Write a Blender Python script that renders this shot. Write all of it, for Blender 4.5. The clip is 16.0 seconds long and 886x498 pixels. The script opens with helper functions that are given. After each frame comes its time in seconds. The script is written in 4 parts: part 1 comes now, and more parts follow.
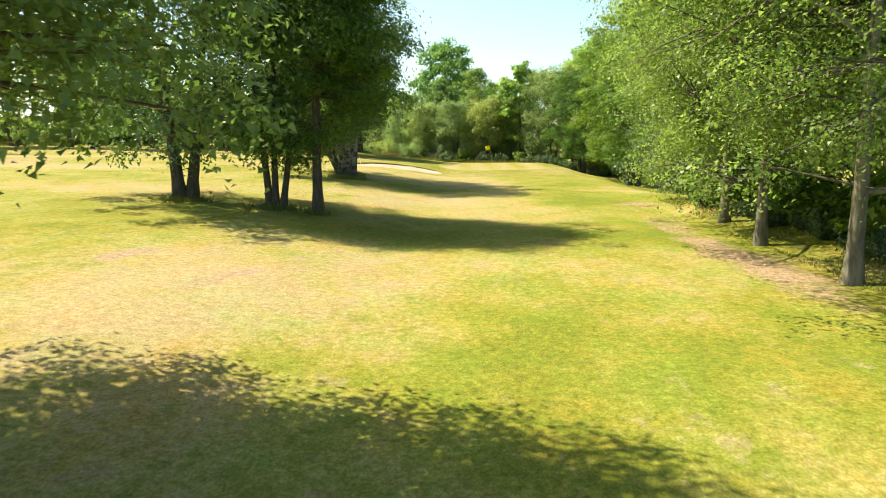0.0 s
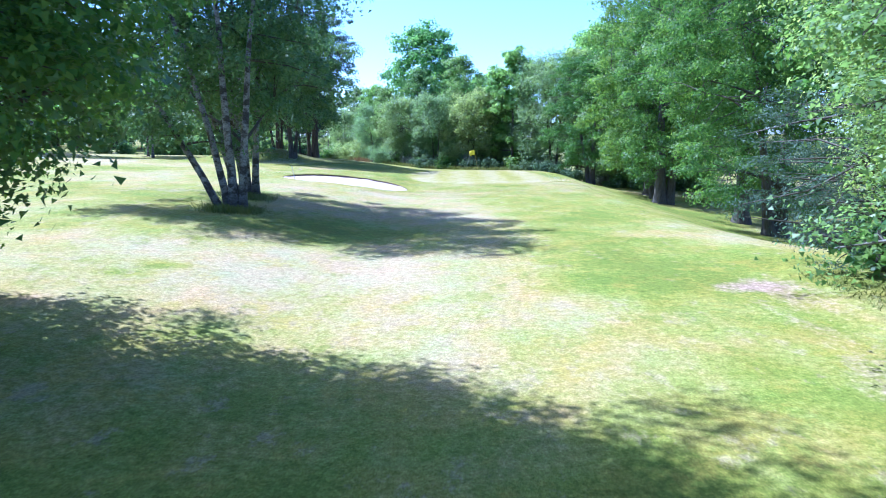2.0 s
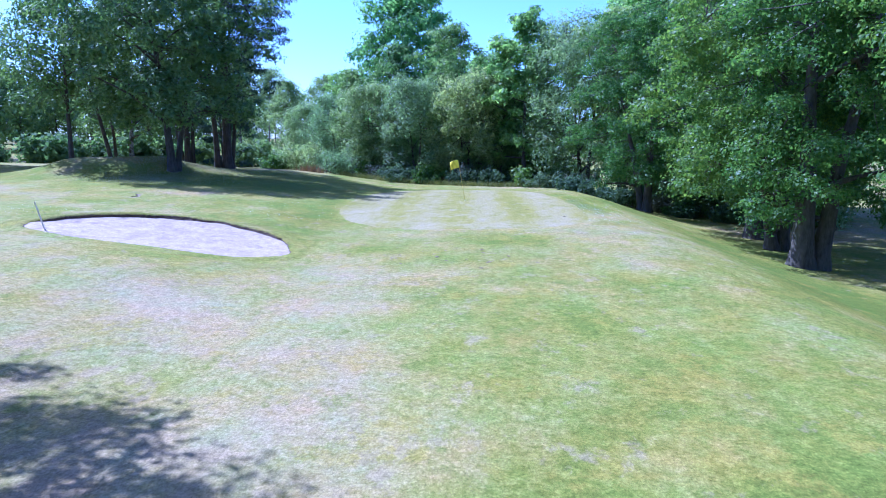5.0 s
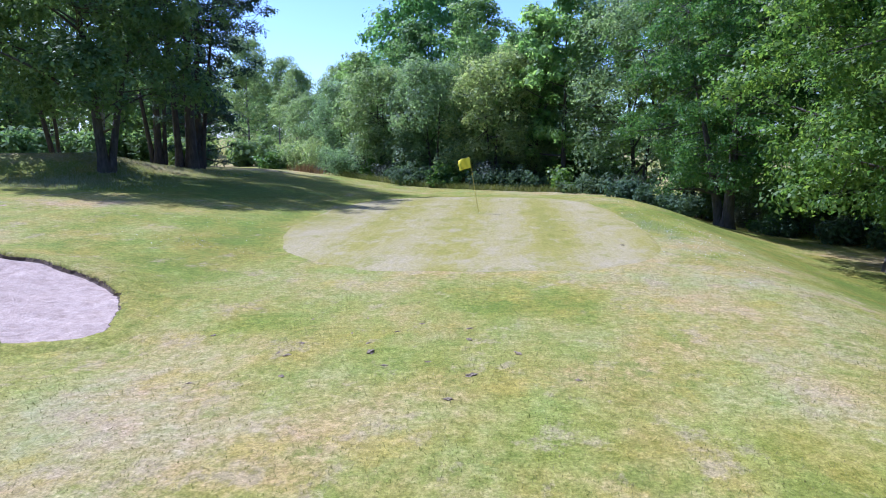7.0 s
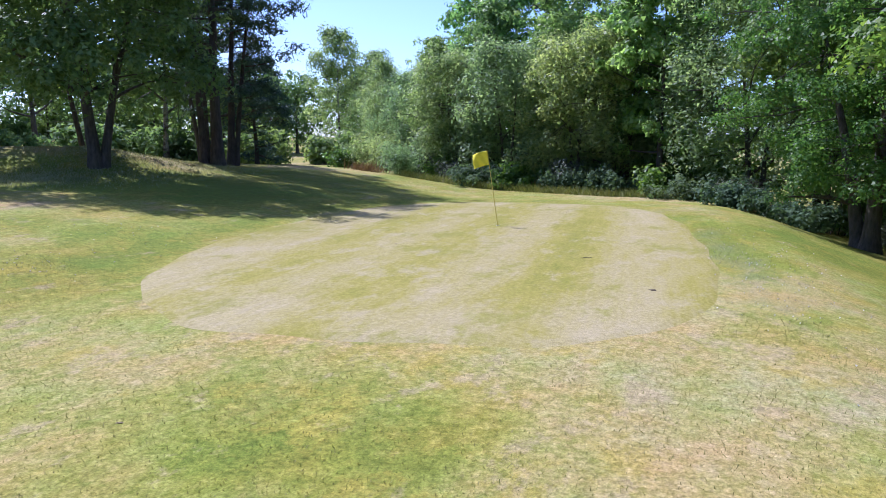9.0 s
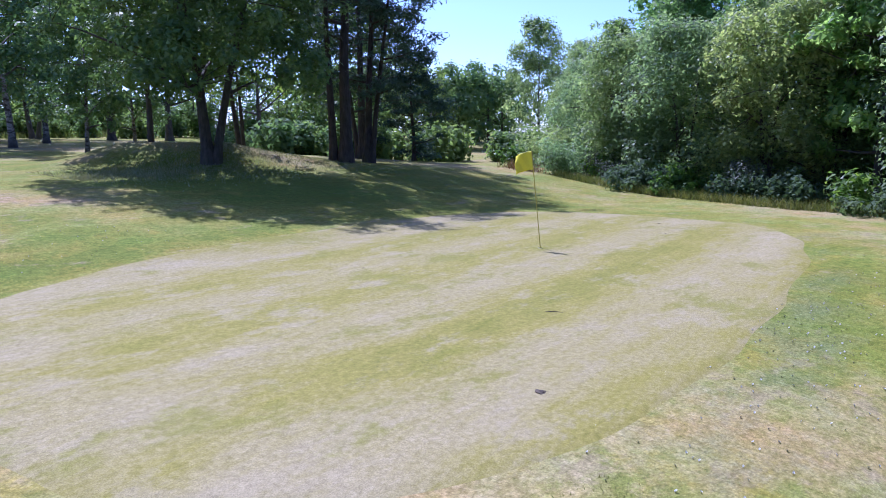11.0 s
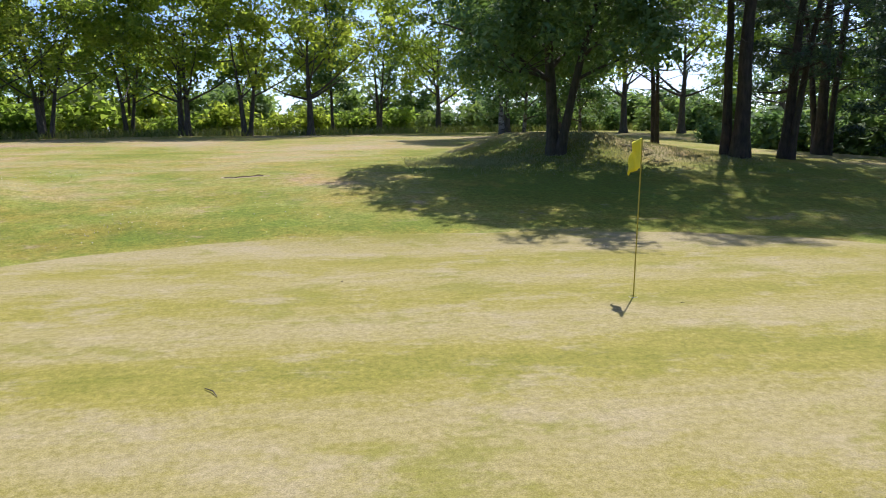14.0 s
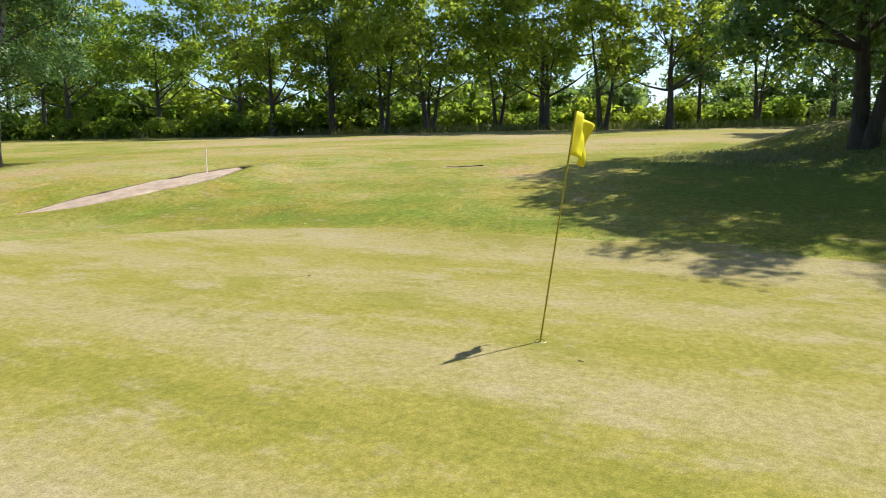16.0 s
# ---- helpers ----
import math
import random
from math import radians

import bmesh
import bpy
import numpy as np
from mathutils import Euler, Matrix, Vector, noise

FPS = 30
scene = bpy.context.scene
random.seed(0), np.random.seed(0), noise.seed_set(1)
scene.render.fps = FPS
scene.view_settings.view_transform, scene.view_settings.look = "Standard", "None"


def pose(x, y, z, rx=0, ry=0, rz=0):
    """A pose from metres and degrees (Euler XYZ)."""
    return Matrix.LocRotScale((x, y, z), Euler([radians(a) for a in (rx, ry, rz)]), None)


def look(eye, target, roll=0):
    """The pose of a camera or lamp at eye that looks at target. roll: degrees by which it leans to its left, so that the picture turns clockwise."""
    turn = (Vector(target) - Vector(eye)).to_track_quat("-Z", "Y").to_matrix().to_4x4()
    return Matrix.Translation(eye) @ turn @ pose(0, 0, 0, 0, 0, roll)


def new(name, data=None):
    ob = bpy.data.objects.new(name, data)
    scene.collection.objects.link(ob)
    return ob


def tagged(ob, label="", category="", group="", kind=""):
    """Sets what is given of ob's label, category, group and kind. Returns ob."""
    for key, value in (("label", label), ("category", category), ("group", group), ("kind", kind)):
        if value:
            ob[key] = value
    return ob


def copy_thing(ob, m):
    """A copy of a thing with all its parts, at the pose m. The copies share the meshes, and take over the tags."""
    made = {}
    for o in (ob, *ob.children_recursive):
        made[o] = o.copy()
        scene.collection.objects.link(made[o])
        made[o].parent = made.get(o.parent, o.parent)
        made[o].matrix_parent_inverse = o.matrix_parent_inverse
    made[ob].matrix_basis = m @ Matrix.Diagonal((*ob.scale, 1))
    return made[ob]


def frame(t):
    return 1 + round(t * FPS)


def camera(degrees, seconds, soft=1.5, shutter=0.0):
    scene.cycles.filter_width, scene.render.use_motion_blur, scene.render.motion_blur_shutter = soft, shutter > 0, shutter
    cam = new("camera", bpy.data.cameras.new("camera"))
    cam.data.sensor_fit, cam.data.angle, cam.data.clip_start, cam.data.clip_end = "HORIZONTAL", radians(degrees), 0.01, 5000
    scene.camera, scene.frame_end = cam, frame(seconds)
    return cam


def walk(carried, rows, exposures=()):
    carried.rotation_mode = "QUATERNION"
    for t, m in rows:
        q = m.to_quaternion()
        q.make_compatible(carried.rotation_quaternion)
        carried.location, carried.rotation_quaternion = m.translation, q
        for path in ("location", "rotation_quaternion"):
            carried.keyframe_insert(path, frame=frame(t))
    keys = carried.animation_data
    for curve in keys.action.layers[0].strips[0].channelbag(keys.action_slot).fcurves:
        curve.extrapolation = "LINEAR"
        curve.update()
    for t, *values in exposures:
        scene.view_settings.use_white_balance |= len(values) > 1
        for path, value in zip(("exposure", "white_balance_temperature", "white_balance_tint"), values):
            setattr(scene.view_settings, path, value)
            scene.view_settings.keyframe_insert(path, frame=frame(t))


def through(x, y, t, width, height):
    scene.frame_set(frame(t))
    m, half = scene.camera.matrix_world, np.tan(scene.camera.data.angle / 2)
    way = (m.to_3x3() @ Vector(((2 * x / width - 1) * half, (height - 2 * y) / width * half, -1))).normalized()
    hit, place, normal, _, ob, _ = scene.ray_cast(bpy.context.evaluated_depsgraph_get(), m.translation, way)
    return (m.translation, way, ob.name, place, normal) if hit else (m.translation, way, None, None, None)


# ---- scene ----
cam = camera(65.3, 16.0, soft=1.0, shutter=0.1)
PATH = [
    (0, (1.35, -1.597, 3.173), (1.287, 0.376, 2.852), -0.7),
    (0.5, (1.656, 2.565, 3.33), (1.604, 4.538, 3.004), -0.8),
    (1, (2.005, 6.827, 3.332), (1.96, 8.8, 3.008), -0.6),
    (1.5, (2.271, 11.071, 3.339), (2.23, 13.044, 3.018), -0.5),
    (2, (2.487, 15.279, 3.348), (2.45, 17.252, 3.025), -0.6),
    (2.5, (2.753, 19.692, 3.263), (2.717, 21.666, 2.942), -0.4),
    (3, (3.093, 23.953, 3.194), (3.056, 25.927, 2.873), -0.5),
    (3.5, (3.568, 28.286, 3.197), (3.52, 30.26, 2.876), -0.6),
    (4, (3.876, 32.302, 3.331), (3.823, 34.275, 3.007), -0.6),
    (4.2, (4.159, 33.844, 3.38), (4.098, 35.817, 3.057), -0.6),
    (6.3, (5.259, 46.458, 3.084), (5.128, 48.427, 2.762), -0.6),
    (6.5, (5.4, 47.386, 3.018), (5.252, 49.354, 2.697), -0.7),
    (7, (5.803, 49.506, 2.916), (5.602, 51.47, 2.593), -0.5),
    (7.5, (6.339, 51.465, 2.77), (6.078, 53.421, 2.446), -0.5),
    (8, (7.049, 53.186, 2.692), (6.703, 55.129, 2.367), -0.6),
    (8.2, (7.31, 53.904, 2.629), (6.923, 55.84, 2.306), -0.6),
    (10.3, (10.885, 60.36, 2.432), (9.939, 62.093, 2.112), -0.6),
    (10.5, (11.173, 60.923, 2.429), (10.158, 62.617, 2.108), -0.6),
    (11, (11.786, 62.396, 2.458), (10.598, 63.972, 2.135), -0.6),
    (11.5, (12.275, 63.949, 2.46), (10.922, 65.385, 2.137), -0.6),
    (12, (12.719, 65.5, 2.468), (11.21, 66.771, 2.143), -0.6),
    (12.5, (13.095, 67.171, 2.431), (11.44, 68.247, 2.108), -0.6),
    (13, (13.337, 68.909, 2.384), (11.555, 69.758, 2.062), -0.6),
    (13.5, (13.364, 70.587, 2.278), (11.466, 71.133, 1.957), -0.5),
    (14, (13.16, 72.148, 2.147), (11.196, 72.355, 1.826), -0.6),
    (14.5, (12.709, 73.646, 2.07), (10.74, 73.512, 1.746), -0.7),
    (15, (11.999, 75.134, 1.994), (10.074, 74.697, 1.67), -0.8),
    (15.5, (11.307, 76.51, 1.974), (9.446, 75.852, 1.652), -0.6),
    (16, (10.362, 77.634, 1.884), (8.608, 76.727, 1.564), -0.6),
]
EXPOSURES = [
    (0, 1.15, 7700, -3), (0.5, 0.74, 7500, -3), (1.0, 0.62, 6200, -6), (1.5, 0.86, 4900, 8), (2.0, 1.4, 4250, 19), (2.5, 0.88, 4350, 14), (3.5, 0.84, 4000, 19),
    (4.2, 1.0, 4000, 31), (6.3, 0.66, 4250, 28), (8.2, 0.68, 5150, 23), (10.3, 0.55, 4600, 35), (12.0, 0.55, 4600, 36), (13.0, 0.47, 5050, 36), (14.5, 0.53, 5850, 8), (16.0, 0.58, 6150, 5),
]
walk(cam, [(t, look(eye, target, roll)) for t, eye, target, roll in PATH], EXPOSURES)

# ---- world, sun ----
SUN_DIR = Vector((-0.88, 0.475, 0)).normalized() * math.cos(radians(54)) + Vector((0, 0, math.sin(radians(54))))
world = bpy.data.worlds.new("world")
scene.world = world
world.use_nodes = True
wn = world.node_tree
sky = wn.nodes.new("ShaderNodeTexSky")
sky.sky_type, sky.sun_disc = "NISHITA", False
sky.sun_elevation, sky.sun_rotation = radians(54), math.atan2(SUN_DIR.x, SUN_DIR.y) % (2 * math.pi)
sky.air_density, sky.dust_density, sky.ozone_density = 0.7, 1.0, 2.0
back = wn.nodes["Background"]
wn.links.new(sky.outputs[0], back.inputs[0])
back.inputs[1].default_value = 0.14
sun = new("sun", bpy.data.lights.new("sun", "SUN"))
sun.data.energy, sun.data.angle, sun.data.color = 5.2, radians(0.6), (1.0, 0.91, 0.74)
sun.matrix_world = look((0, 0, 40), Vector((0, 0, 40)) - SUN_DIR)


# ---- small tools ----
def smooth(a, b, v):
    t = np.clip((v - a) / (b - a), 0, 1)
    return t * t * (3 - 2 * t)


def waves(x, y, s, seed=0):
    """Soft irregular field of about -1 to 1, features about s metres wide."""
    r = np.random.RandomState(seed)
    out = 0 * x
    for _ in range(7):
        a, p, k = r.uniform(0, 6.28), r.uniform(0, 6.28), r.uniform(0.6, 1.7) * 3.1 / s
        out = out + np.sin((x * math.cos(a) + y * math.sin(a)) * k + p)
    return out / 3.2


def mesh_of(name, verts, faces, material, shade=False):
    me = bpy.data.meshes.new(name)
    verts, faces = np.asarray(verts, np.float32), np.asarray(faces, np.int32)
    n, k = faces.shape
    me.vertices.add(len(verts))
    me.vertices.foreach_set("co", verts.ravel())
    me.loops.add(n * k)
    me.loops.foreach_set("vertex_index", faces.ravel())
    me.polygons.add(n)
    me.polygons.foreach_set("loop_start", np.arange(0, n * k, k, dtype=np.int32))
    if shade:
        me.polygons.foreach_set("use_smooth", np.ones(n, bool))
    me.update(calc_edges=True)
    me.materials.append(material)
    return me


def part(name, data, parent, label=""):
    """Links mesh data as one part under a thing."""
    ob = new(name, data)
    ob.parent = parent
    if label:
        ob["label"] = label
    return ob


def bm_mesh(name, bm, material, shade=True):
    me = bpy.data.meshes.new(name)
    bm.normal_update()
    bm.to_mesh(me)
    bm.free()
    if shade:
        me.polygons.foreach_set("use_smooth", np.ones(len(me.polygons), bool))
    me.materials.append(material)
    return me


def tubes(lines, sides=6):
    """Verts and quads of tapered tubes; each line is (points, radii)."""
    V, F, at = [], [], 0
    ring = np.linspace(0, 2 * np.pi, sides, endpoint=False)
    for pts, rad in lines:
        pts, rad = np.asarray(pts, float), np.asarray(rad, float)
        d = np.gradient(pts, axis=0)
        d /= np.linalg.norm(d, axis=1, keepdims=True) + 1e-9
        ref = np.where(np.abs(d[:, 2:3]) > 0.9, [[1.0, 0, 0]], [[0, 0, 1.0]])
        a = np.cross(d, ref)
        a /= np.linalg.norm(a, axis=1, keepdims=True) + 1e-9
        b = np.cross(d, a)
        v = pts[:, None] + rad[:, None, None] * (np.cos(ring)[None, :, None] * a[:, None] + np.sin(ring)[None, :, None] * b[:, None])
        V.append(v.reshape(-1, 3))
        i = np.arange(len(pts) - 1)[:, None] * sides + np.arange(sides)[None]
        j = np.arange(len(pts) - 1)[:, None] * sides + (np.arange(sides)[None] + 1) % sides
        F.append((np.stack([i, j, j + sides, i + sides], -1) + at).reshape(-1, 4))
        at += len(pts) * sides
    return np.concatenate(V), np.concatenate(F)


# ---- materials ----
def material(name):
    m = bpy.data.materials.new(name)
    m.use_nodes = True
    return m, m.node_tree, m.node_tree.nodes["Principled BSDF"]


def add(nt, kind, **inputs):
    n = nt.nodes.new("ShaderNode" + kind)
    for k, v in inputs.items():
        n.inputs[k].default_value = v
    return n


def noise_node(nt, scale, detail=4.0, rough=0.6, coord=None, stretch=None):
    n = add(nt, "TexNoise", Scale=scale, Detail=detail, Roughness=rough)
    if coord is None:
        coord = nt.nodes.new("ShaderNodeTexCoord").outputs["Object"]
    if stretch:
        mp = nt.nodes.new("ShaderNodeMapping")
        mp.inputs["Scale"].default_value = stretch
        nt.links.new(coord, mp.inputs[0])
        coord = mp.outputs[0]
    nt.links.new(coord, n.inputs["Vector"])
    return n.outputs["Fac"]


def ramp(nt, fac, *stops):
    n = nt.nodes.new("ShaderNodeValToRGB")
    e = n.color_ramp.elements
    while len(e) < len(stops):
        e.new(0.5)
    for i, (p, c) in enumerate(stops):
        e[i].position = p
        e[i].color = (*c, 1) if isinstance(c, tuple) else (c, c, c, 1)
    nt.links.new(fac, n.inputs[0])
    return n.outputs[0]


def mix(nt, fac, a, b, blend="MIX"):
    n = nt.nodes.new("ShaderNodeMix")
    n.data_type, n.blend_type = "RGBA", blend
    for sock, v in ((n.inputs[0], fac), (n.inputs[6], a), (n.inputs[7], b)):
        if isinstance(v, bpy.types.NodeSocket):
            nt.links.new(v, sock)
        else:
            sock.default_value = (*v, 1) if isinstance(v, tuple) else v
    return n.outputs[2]


def maths(nt, op, a, b=0.0):
    n = nt.nodes.new("ShaderNodeMath")
    n.operation = op
    for sock, v in ((n.inputs[0], a), (n.inputs[1], b)):
        if isinstance(v, bpy.types.NodeSocket):
            nt.links.new(v, sock)
        else:
            sock.default_value = v
    return n.outputs[0]


def bump(nt, bsdf, height, strength, distance):
    n = add(nt, "Bump", Strength=strength, Distance=distance)
    nt.links.new(height, n.inputs["Height"])
    nt.links.new(n.outputs[0], bsdf.inputs["Normal"])


def leaf_material(name, dark, mid, light, through=0.35, gloss=0.45):
    """Leaves: colour differs leaf by leaf and tree by tree; some light passes through."""
    m, nt, b = material(name)
    geo, info = nt.nodes.new("ShaderNodeNewGeometry"), nt.nodes.new("ShaderNodeObjectInfo")
    patch = noise_node(nt, 0.55, 2.0)
    v = maths(nt, "MULTIPLY_ADD", geo.outputs["Random Per Island"], 0.40)
    v.node.inputs[2].default_value = 0.0
    v = maths(nt, "ADD", v, maths(nt, "MULTIPLY", patch, 0.65))
    col = ramp(nt, v, (0.12, dark), (0.5, mid), (0.9, light))
    tint = ramp(nt, info.outputs["Random"], (0.0, (0.78, 0.87, 0.92)), (1.0, (1.18, 1.08, 0.86)))
    col = mix(nt, 1.0, col, tint, "MULTIPLY")
    nt.links.new(col, b.inputs["Base Color"])
    b.inputs["Roughness"].default_value = gloss
    b.inputs["Specular IOR Level"].default_value = 0.4
    tr = nt.nodes.new("ShaderNodeBsdfTranslucent")
    nt.links.new(mix(nt, 1.0, col, (1.28, 1.28, 0.75), "MULTIPLY"), tr.inputs[0])
    ms = nt.nodes.new("ShaderNodeMixShader")
    ms.inputs[0].default_value = through
    nt.links.new(b.outputs[0], ms.inputs[1])
    nt.links.new(tr.outputs[0], ms.inputs[2])
    nt.links.new(ms.outputs[0], nt.nodes["Material Output"].inputs[0])
    return m


LEAF = {
    "birch": leaf_material("birch_leaves", (0.057, 0.121, 0.052), (0.115, 0.201, 0.081), (0.218, 0.322, 0.138), 0.42, 0.5),
    "alder": leaf_material("alder_leaves", (0.103, 0.172, 0.063), (0.196, 0.293, 0.103), (0.380, 0.483, 0.207), 0.6, 0.42),
    "oak": leaf_material("oak_leaves", (0.117, 0.227, 0.097), (0.227, 0.364, 0.144), (0.413, 0.550, 0.213), 0.72, 0.5),
    "ash": leaf_material("ash_leaves", (0.130, 0.190, 0.042), (0.230, 0.305, 0.062), (0.36, 0.43, 0.095), 0.78, 0.65),
    "lime": leaf_material("lime_leaves", (0.054, 0.122, 0.037), (0.112, 0.210, 0.052), (0.244, 0.341, 0.068), 0.6, 0.45),
    "willow": leaf_material("willow_leaves", (0.118, 0.190, 0.100), (0.250, 0.340, 0.180), (0.45, 0.52, 0.30), 0.62, 0.5),
    "pine": leaf_material("pine_needles", (0.036, 0.065, 0.048), (0.067, 0.110, 0.077), (0.132, 0.186, 0.126), 0.3, 0.7),
    "bramble": leaf_material("bramble_leaves", (0.043, 0.081, 0.047), (0.090, 0.146, 0.081), (0.154, 0.206, 0.120), 0.4, 0.8),
    "gorse": leaf_material("gorse_leaves", (0.045, 0.06, 0.038), (0.085, 0.10, 0.062), (0.15, 0.155, 0.10), 0.2, 0.6),
    "far": leaf_material("far_leaves", (0.102, 0.174, 0.084), (0.168, 0.252, 0.108), (0.264, 0.348, 0.144), 0.55, 0.75),
}


def bark(name, dark, light, scale, birch=False):
    m, nt, b = material(name)
    fine = noise_node(nt, scale, 6.0, 0.7, stretch=(1, 1, 0.25) if not birch else (1, 1, 2.2))
    if birch:
        blot = noise_node(nt, 2.3, 5.0, 0.65, stretch=(1, 1, 1.6))
        col = mix(nt, ramp(nt, blot, (0.47, 0.0), (0.56, 1.0)), (0.30, 0.29, 0.27), (0.045, 0.04, 0.036))
        col = mix(nt, ramp(nt, fine, (0.50, 0.0), (0.60, 1.0)), col, (0.10, 0.09, 0.08))
        # foot painted darker, both for old bark and for stems seen in shade
        up = nt.nodes.new("ShaderNodeSeparateXYZ")
        nt.links.new(nt.nodes.new("ShaderNodeTexCoord").outputs["Object"], up.inputs[0])
        foot = maths(nt, "ADD", maths(nt, "MULTIPLY", up.outputs[2], 0.62), maths(nt, "MULTIPLY", blot, 0.9))
        col = mix(nt, ramp(nt, foot, (0.45, 1.0), (1.05, 0.0)), col, (0.055, 0.048, 0.042))
    else:
        col = ramp(nt, fine, (0.3, dark), (0.7, light))
        moss = noise_node(nt, 1.2, 3.0)
        col = mix(nt, ramp(nt, moss, (0.52, 0.0), (0.75, 0.5)), col, (0.09, 0.10, 0.05))
    nt.links.new(col, b.inputs["Base Color"])
    b.inputs["Roughness"].default_value = 0.85
    bump(nt, b, fine, 0.8, 0.03)
    return m


BARK = {
    "birch": bark("birch_bark", 0, 0, 14.0, True),
    "oak": bark("oak_bark", (0.03, 0.025, 0.02), (0.12, 0.10, 0.08), 9.0),
    "pine": bark("pine_bark", (0.020, 0.017, 0.015), (0.105, 0.080, 0.066), 8.0),
    "lichen": bark("lichen_bark", (0.06, 0.052, 0.042), (0.25, 0.23, 0.19), 6.0),
    "dead": bark("dead_wood", (0.12, 0.11, 0.10), (0.30, 0.27, 0.24), 9.0),
}


def ground_material():
    """Dry mown turf: green, straw, bare soil and grey weeds, steered by three surface maps."""
    m, nt, b = material("turf")
    coord = nt.nodes.new("ShaderNodeTexCoord").outputs["Object"]
    maps = {}
    for name in ("dry", "bare", "weed"):
        node = nt.nodes.new("ShaderNodeAttribute")
        node.attribute_name = name
        maps[name] = node.outputs["Fac"]
    big = noise_node(nt, 0.3, 6.0, 0.7, coord)
    mid = noise_node(nt, 0.95, 8.0, 0.72, coord, (1, 0.6, 1))
    streak = noise_node(nt, 2.6, 5.0, 0.65, coord, (1, 0.16, 1))
    fine = noise_node(nt, 7.0, 6.0, 0.72, coord)
    hue = noise_node(nt, 0.6, 7.0, 0.7, coord, (1, 0.8, 1))
    grain = noise_node(nt, 60.0, 3.0, 0.7, coord)
    blades = noise_node(nt, 24.0, 5.0, 0.75, coord)
    v = maths(nt, "ADD", maths(nt, "MULTIPLY", big, 0.9), maths(nt, "MULTIPLY", mid, 0.9))
    v = maths(nt, "ADD", v, maths(nt, "MULTIPLY", fine, 0.75))
    v = maths(nt, "ADD", v, maths(nt, "MULTIPLY", streak, 0.35))
    v = maths(nt, "ADD", v, maths(nt, "MULTIPLY", blades, 0.3))
    v = maths(nt, "ADD", maths(nt, "SUBTRACT", v, 1.47), maps["dry"])
    col = ramp(nt, v, (0.02, (0.128, 0.152, 0.022)), (0.26, (0.184, 0.188, 0.030)), (0.48, (0.232, 0.218, 0.054)), (0.70, (0.284, 0.235, 0.092)), (1.0, (0.318, 0.253, 0.148)))
    col = mix(nt, 1.0, col, ramp(nt, hue, (0.33, (0.86, 1.05, 0.95)), (0.67, (1.13, 0.96, 0.98))), "MULTIPLY")
    tufts = noise_node(nt, 0.83, 10.0, 0.78, coord, (1, 0.8, 1))
    ochre = noise_node(nt, 0.57, 10.0, 0.78, coord)
    thin = noise_node(nt, 1.37, 10.0, 0.76, coord, (1, 0.7, 1))
    wet = maths(nt, "SUBTRACT", tufts, maths(nt, "MULTIPLY", maths(nt, "SUBTRACT", maps["dry"], 0.4), 0.14))
    col = mix(nt, ramp(nt, wet, (0.535, 0.0), (0.60, 0.62)), col, (0.136, 0.166, 0.024))
    col = mix(nt, ramp(nt, ochre, (0.545, 0.0), (0.61, 0.5)), col, (0.285, 0.225, 0.042))
    pale = maths(nt, "ADD", thin, maths(nt, "MULTIPLY", maths(nt, "SUBTRACT", maps["dry"], 0.4), 0.12))
    col = mix(nt, ramp(nt, pale, (0.545, 0.0), (0.62, 0.6)), col, (0.302, 0.236, 0.142))
    soil = ramp(nt, fine, (0.3, (0.22, 0.135, 0.102)), (0.7, (0.37, 0.262, 0.205)))
    w = maths(nt, "ADD", maths(nt, "MULTIPLY", mid, 1.2), maths(nt, "MULTIPLY", fine, 0.8))
    w = maths(nt, "ADD", maths(nt, "SUBTRACT", w, 1.3), maps["bare"])
    col = mix(nt, ramp(nt, w, (0.35, 0.0), (0.72, 0.85)), col, soil)
    weeds = ramp(nt, blades, (0.36, (0.070, 0.098, 0.038)), (0.64, (0.185, 0.200, 0.092)))
    g = maths(nt, "ADD", maths(nt, "SUBTRACT", maths(nt, "ADD", maths(nt, "MULTIPLY", mid, 2.0), fine), 1.5), maps["weed"])
    col = mix(nt, ramp(nt, g, (0.30, 0.0), (0.75, 0.6)), col, weeds)
    col = mix(nt, 1.0, col, ramp(nt, grain, (0.32, 0.74), (0.68, 1.26)), "MULTIPLY")
    col = mix(nt, 1.0, col, ramp(nt, blades, (0.34, 0.66), (0.66, 1.32)), "MULTIPLY")
    col = mix(nt, 1.0, col, ramp(nt, fine, (0.32, 0.76), (0.68, 1.20)), "MULTIPLY")
    nt.links.new(col, b.inputs["Base Color"])
    b.inputs["Roughness"].default_value = 0.95
    b.inputs["Specular IOR Level"].default_value = 0.10
    bump(nt, b, maths(nt, "ADD", maths(nt, "MULTIPLY", fine, 0.6), maths(nt, "MULTIPLY", blades, 0.5)), 0.5, 0.04)
    return m


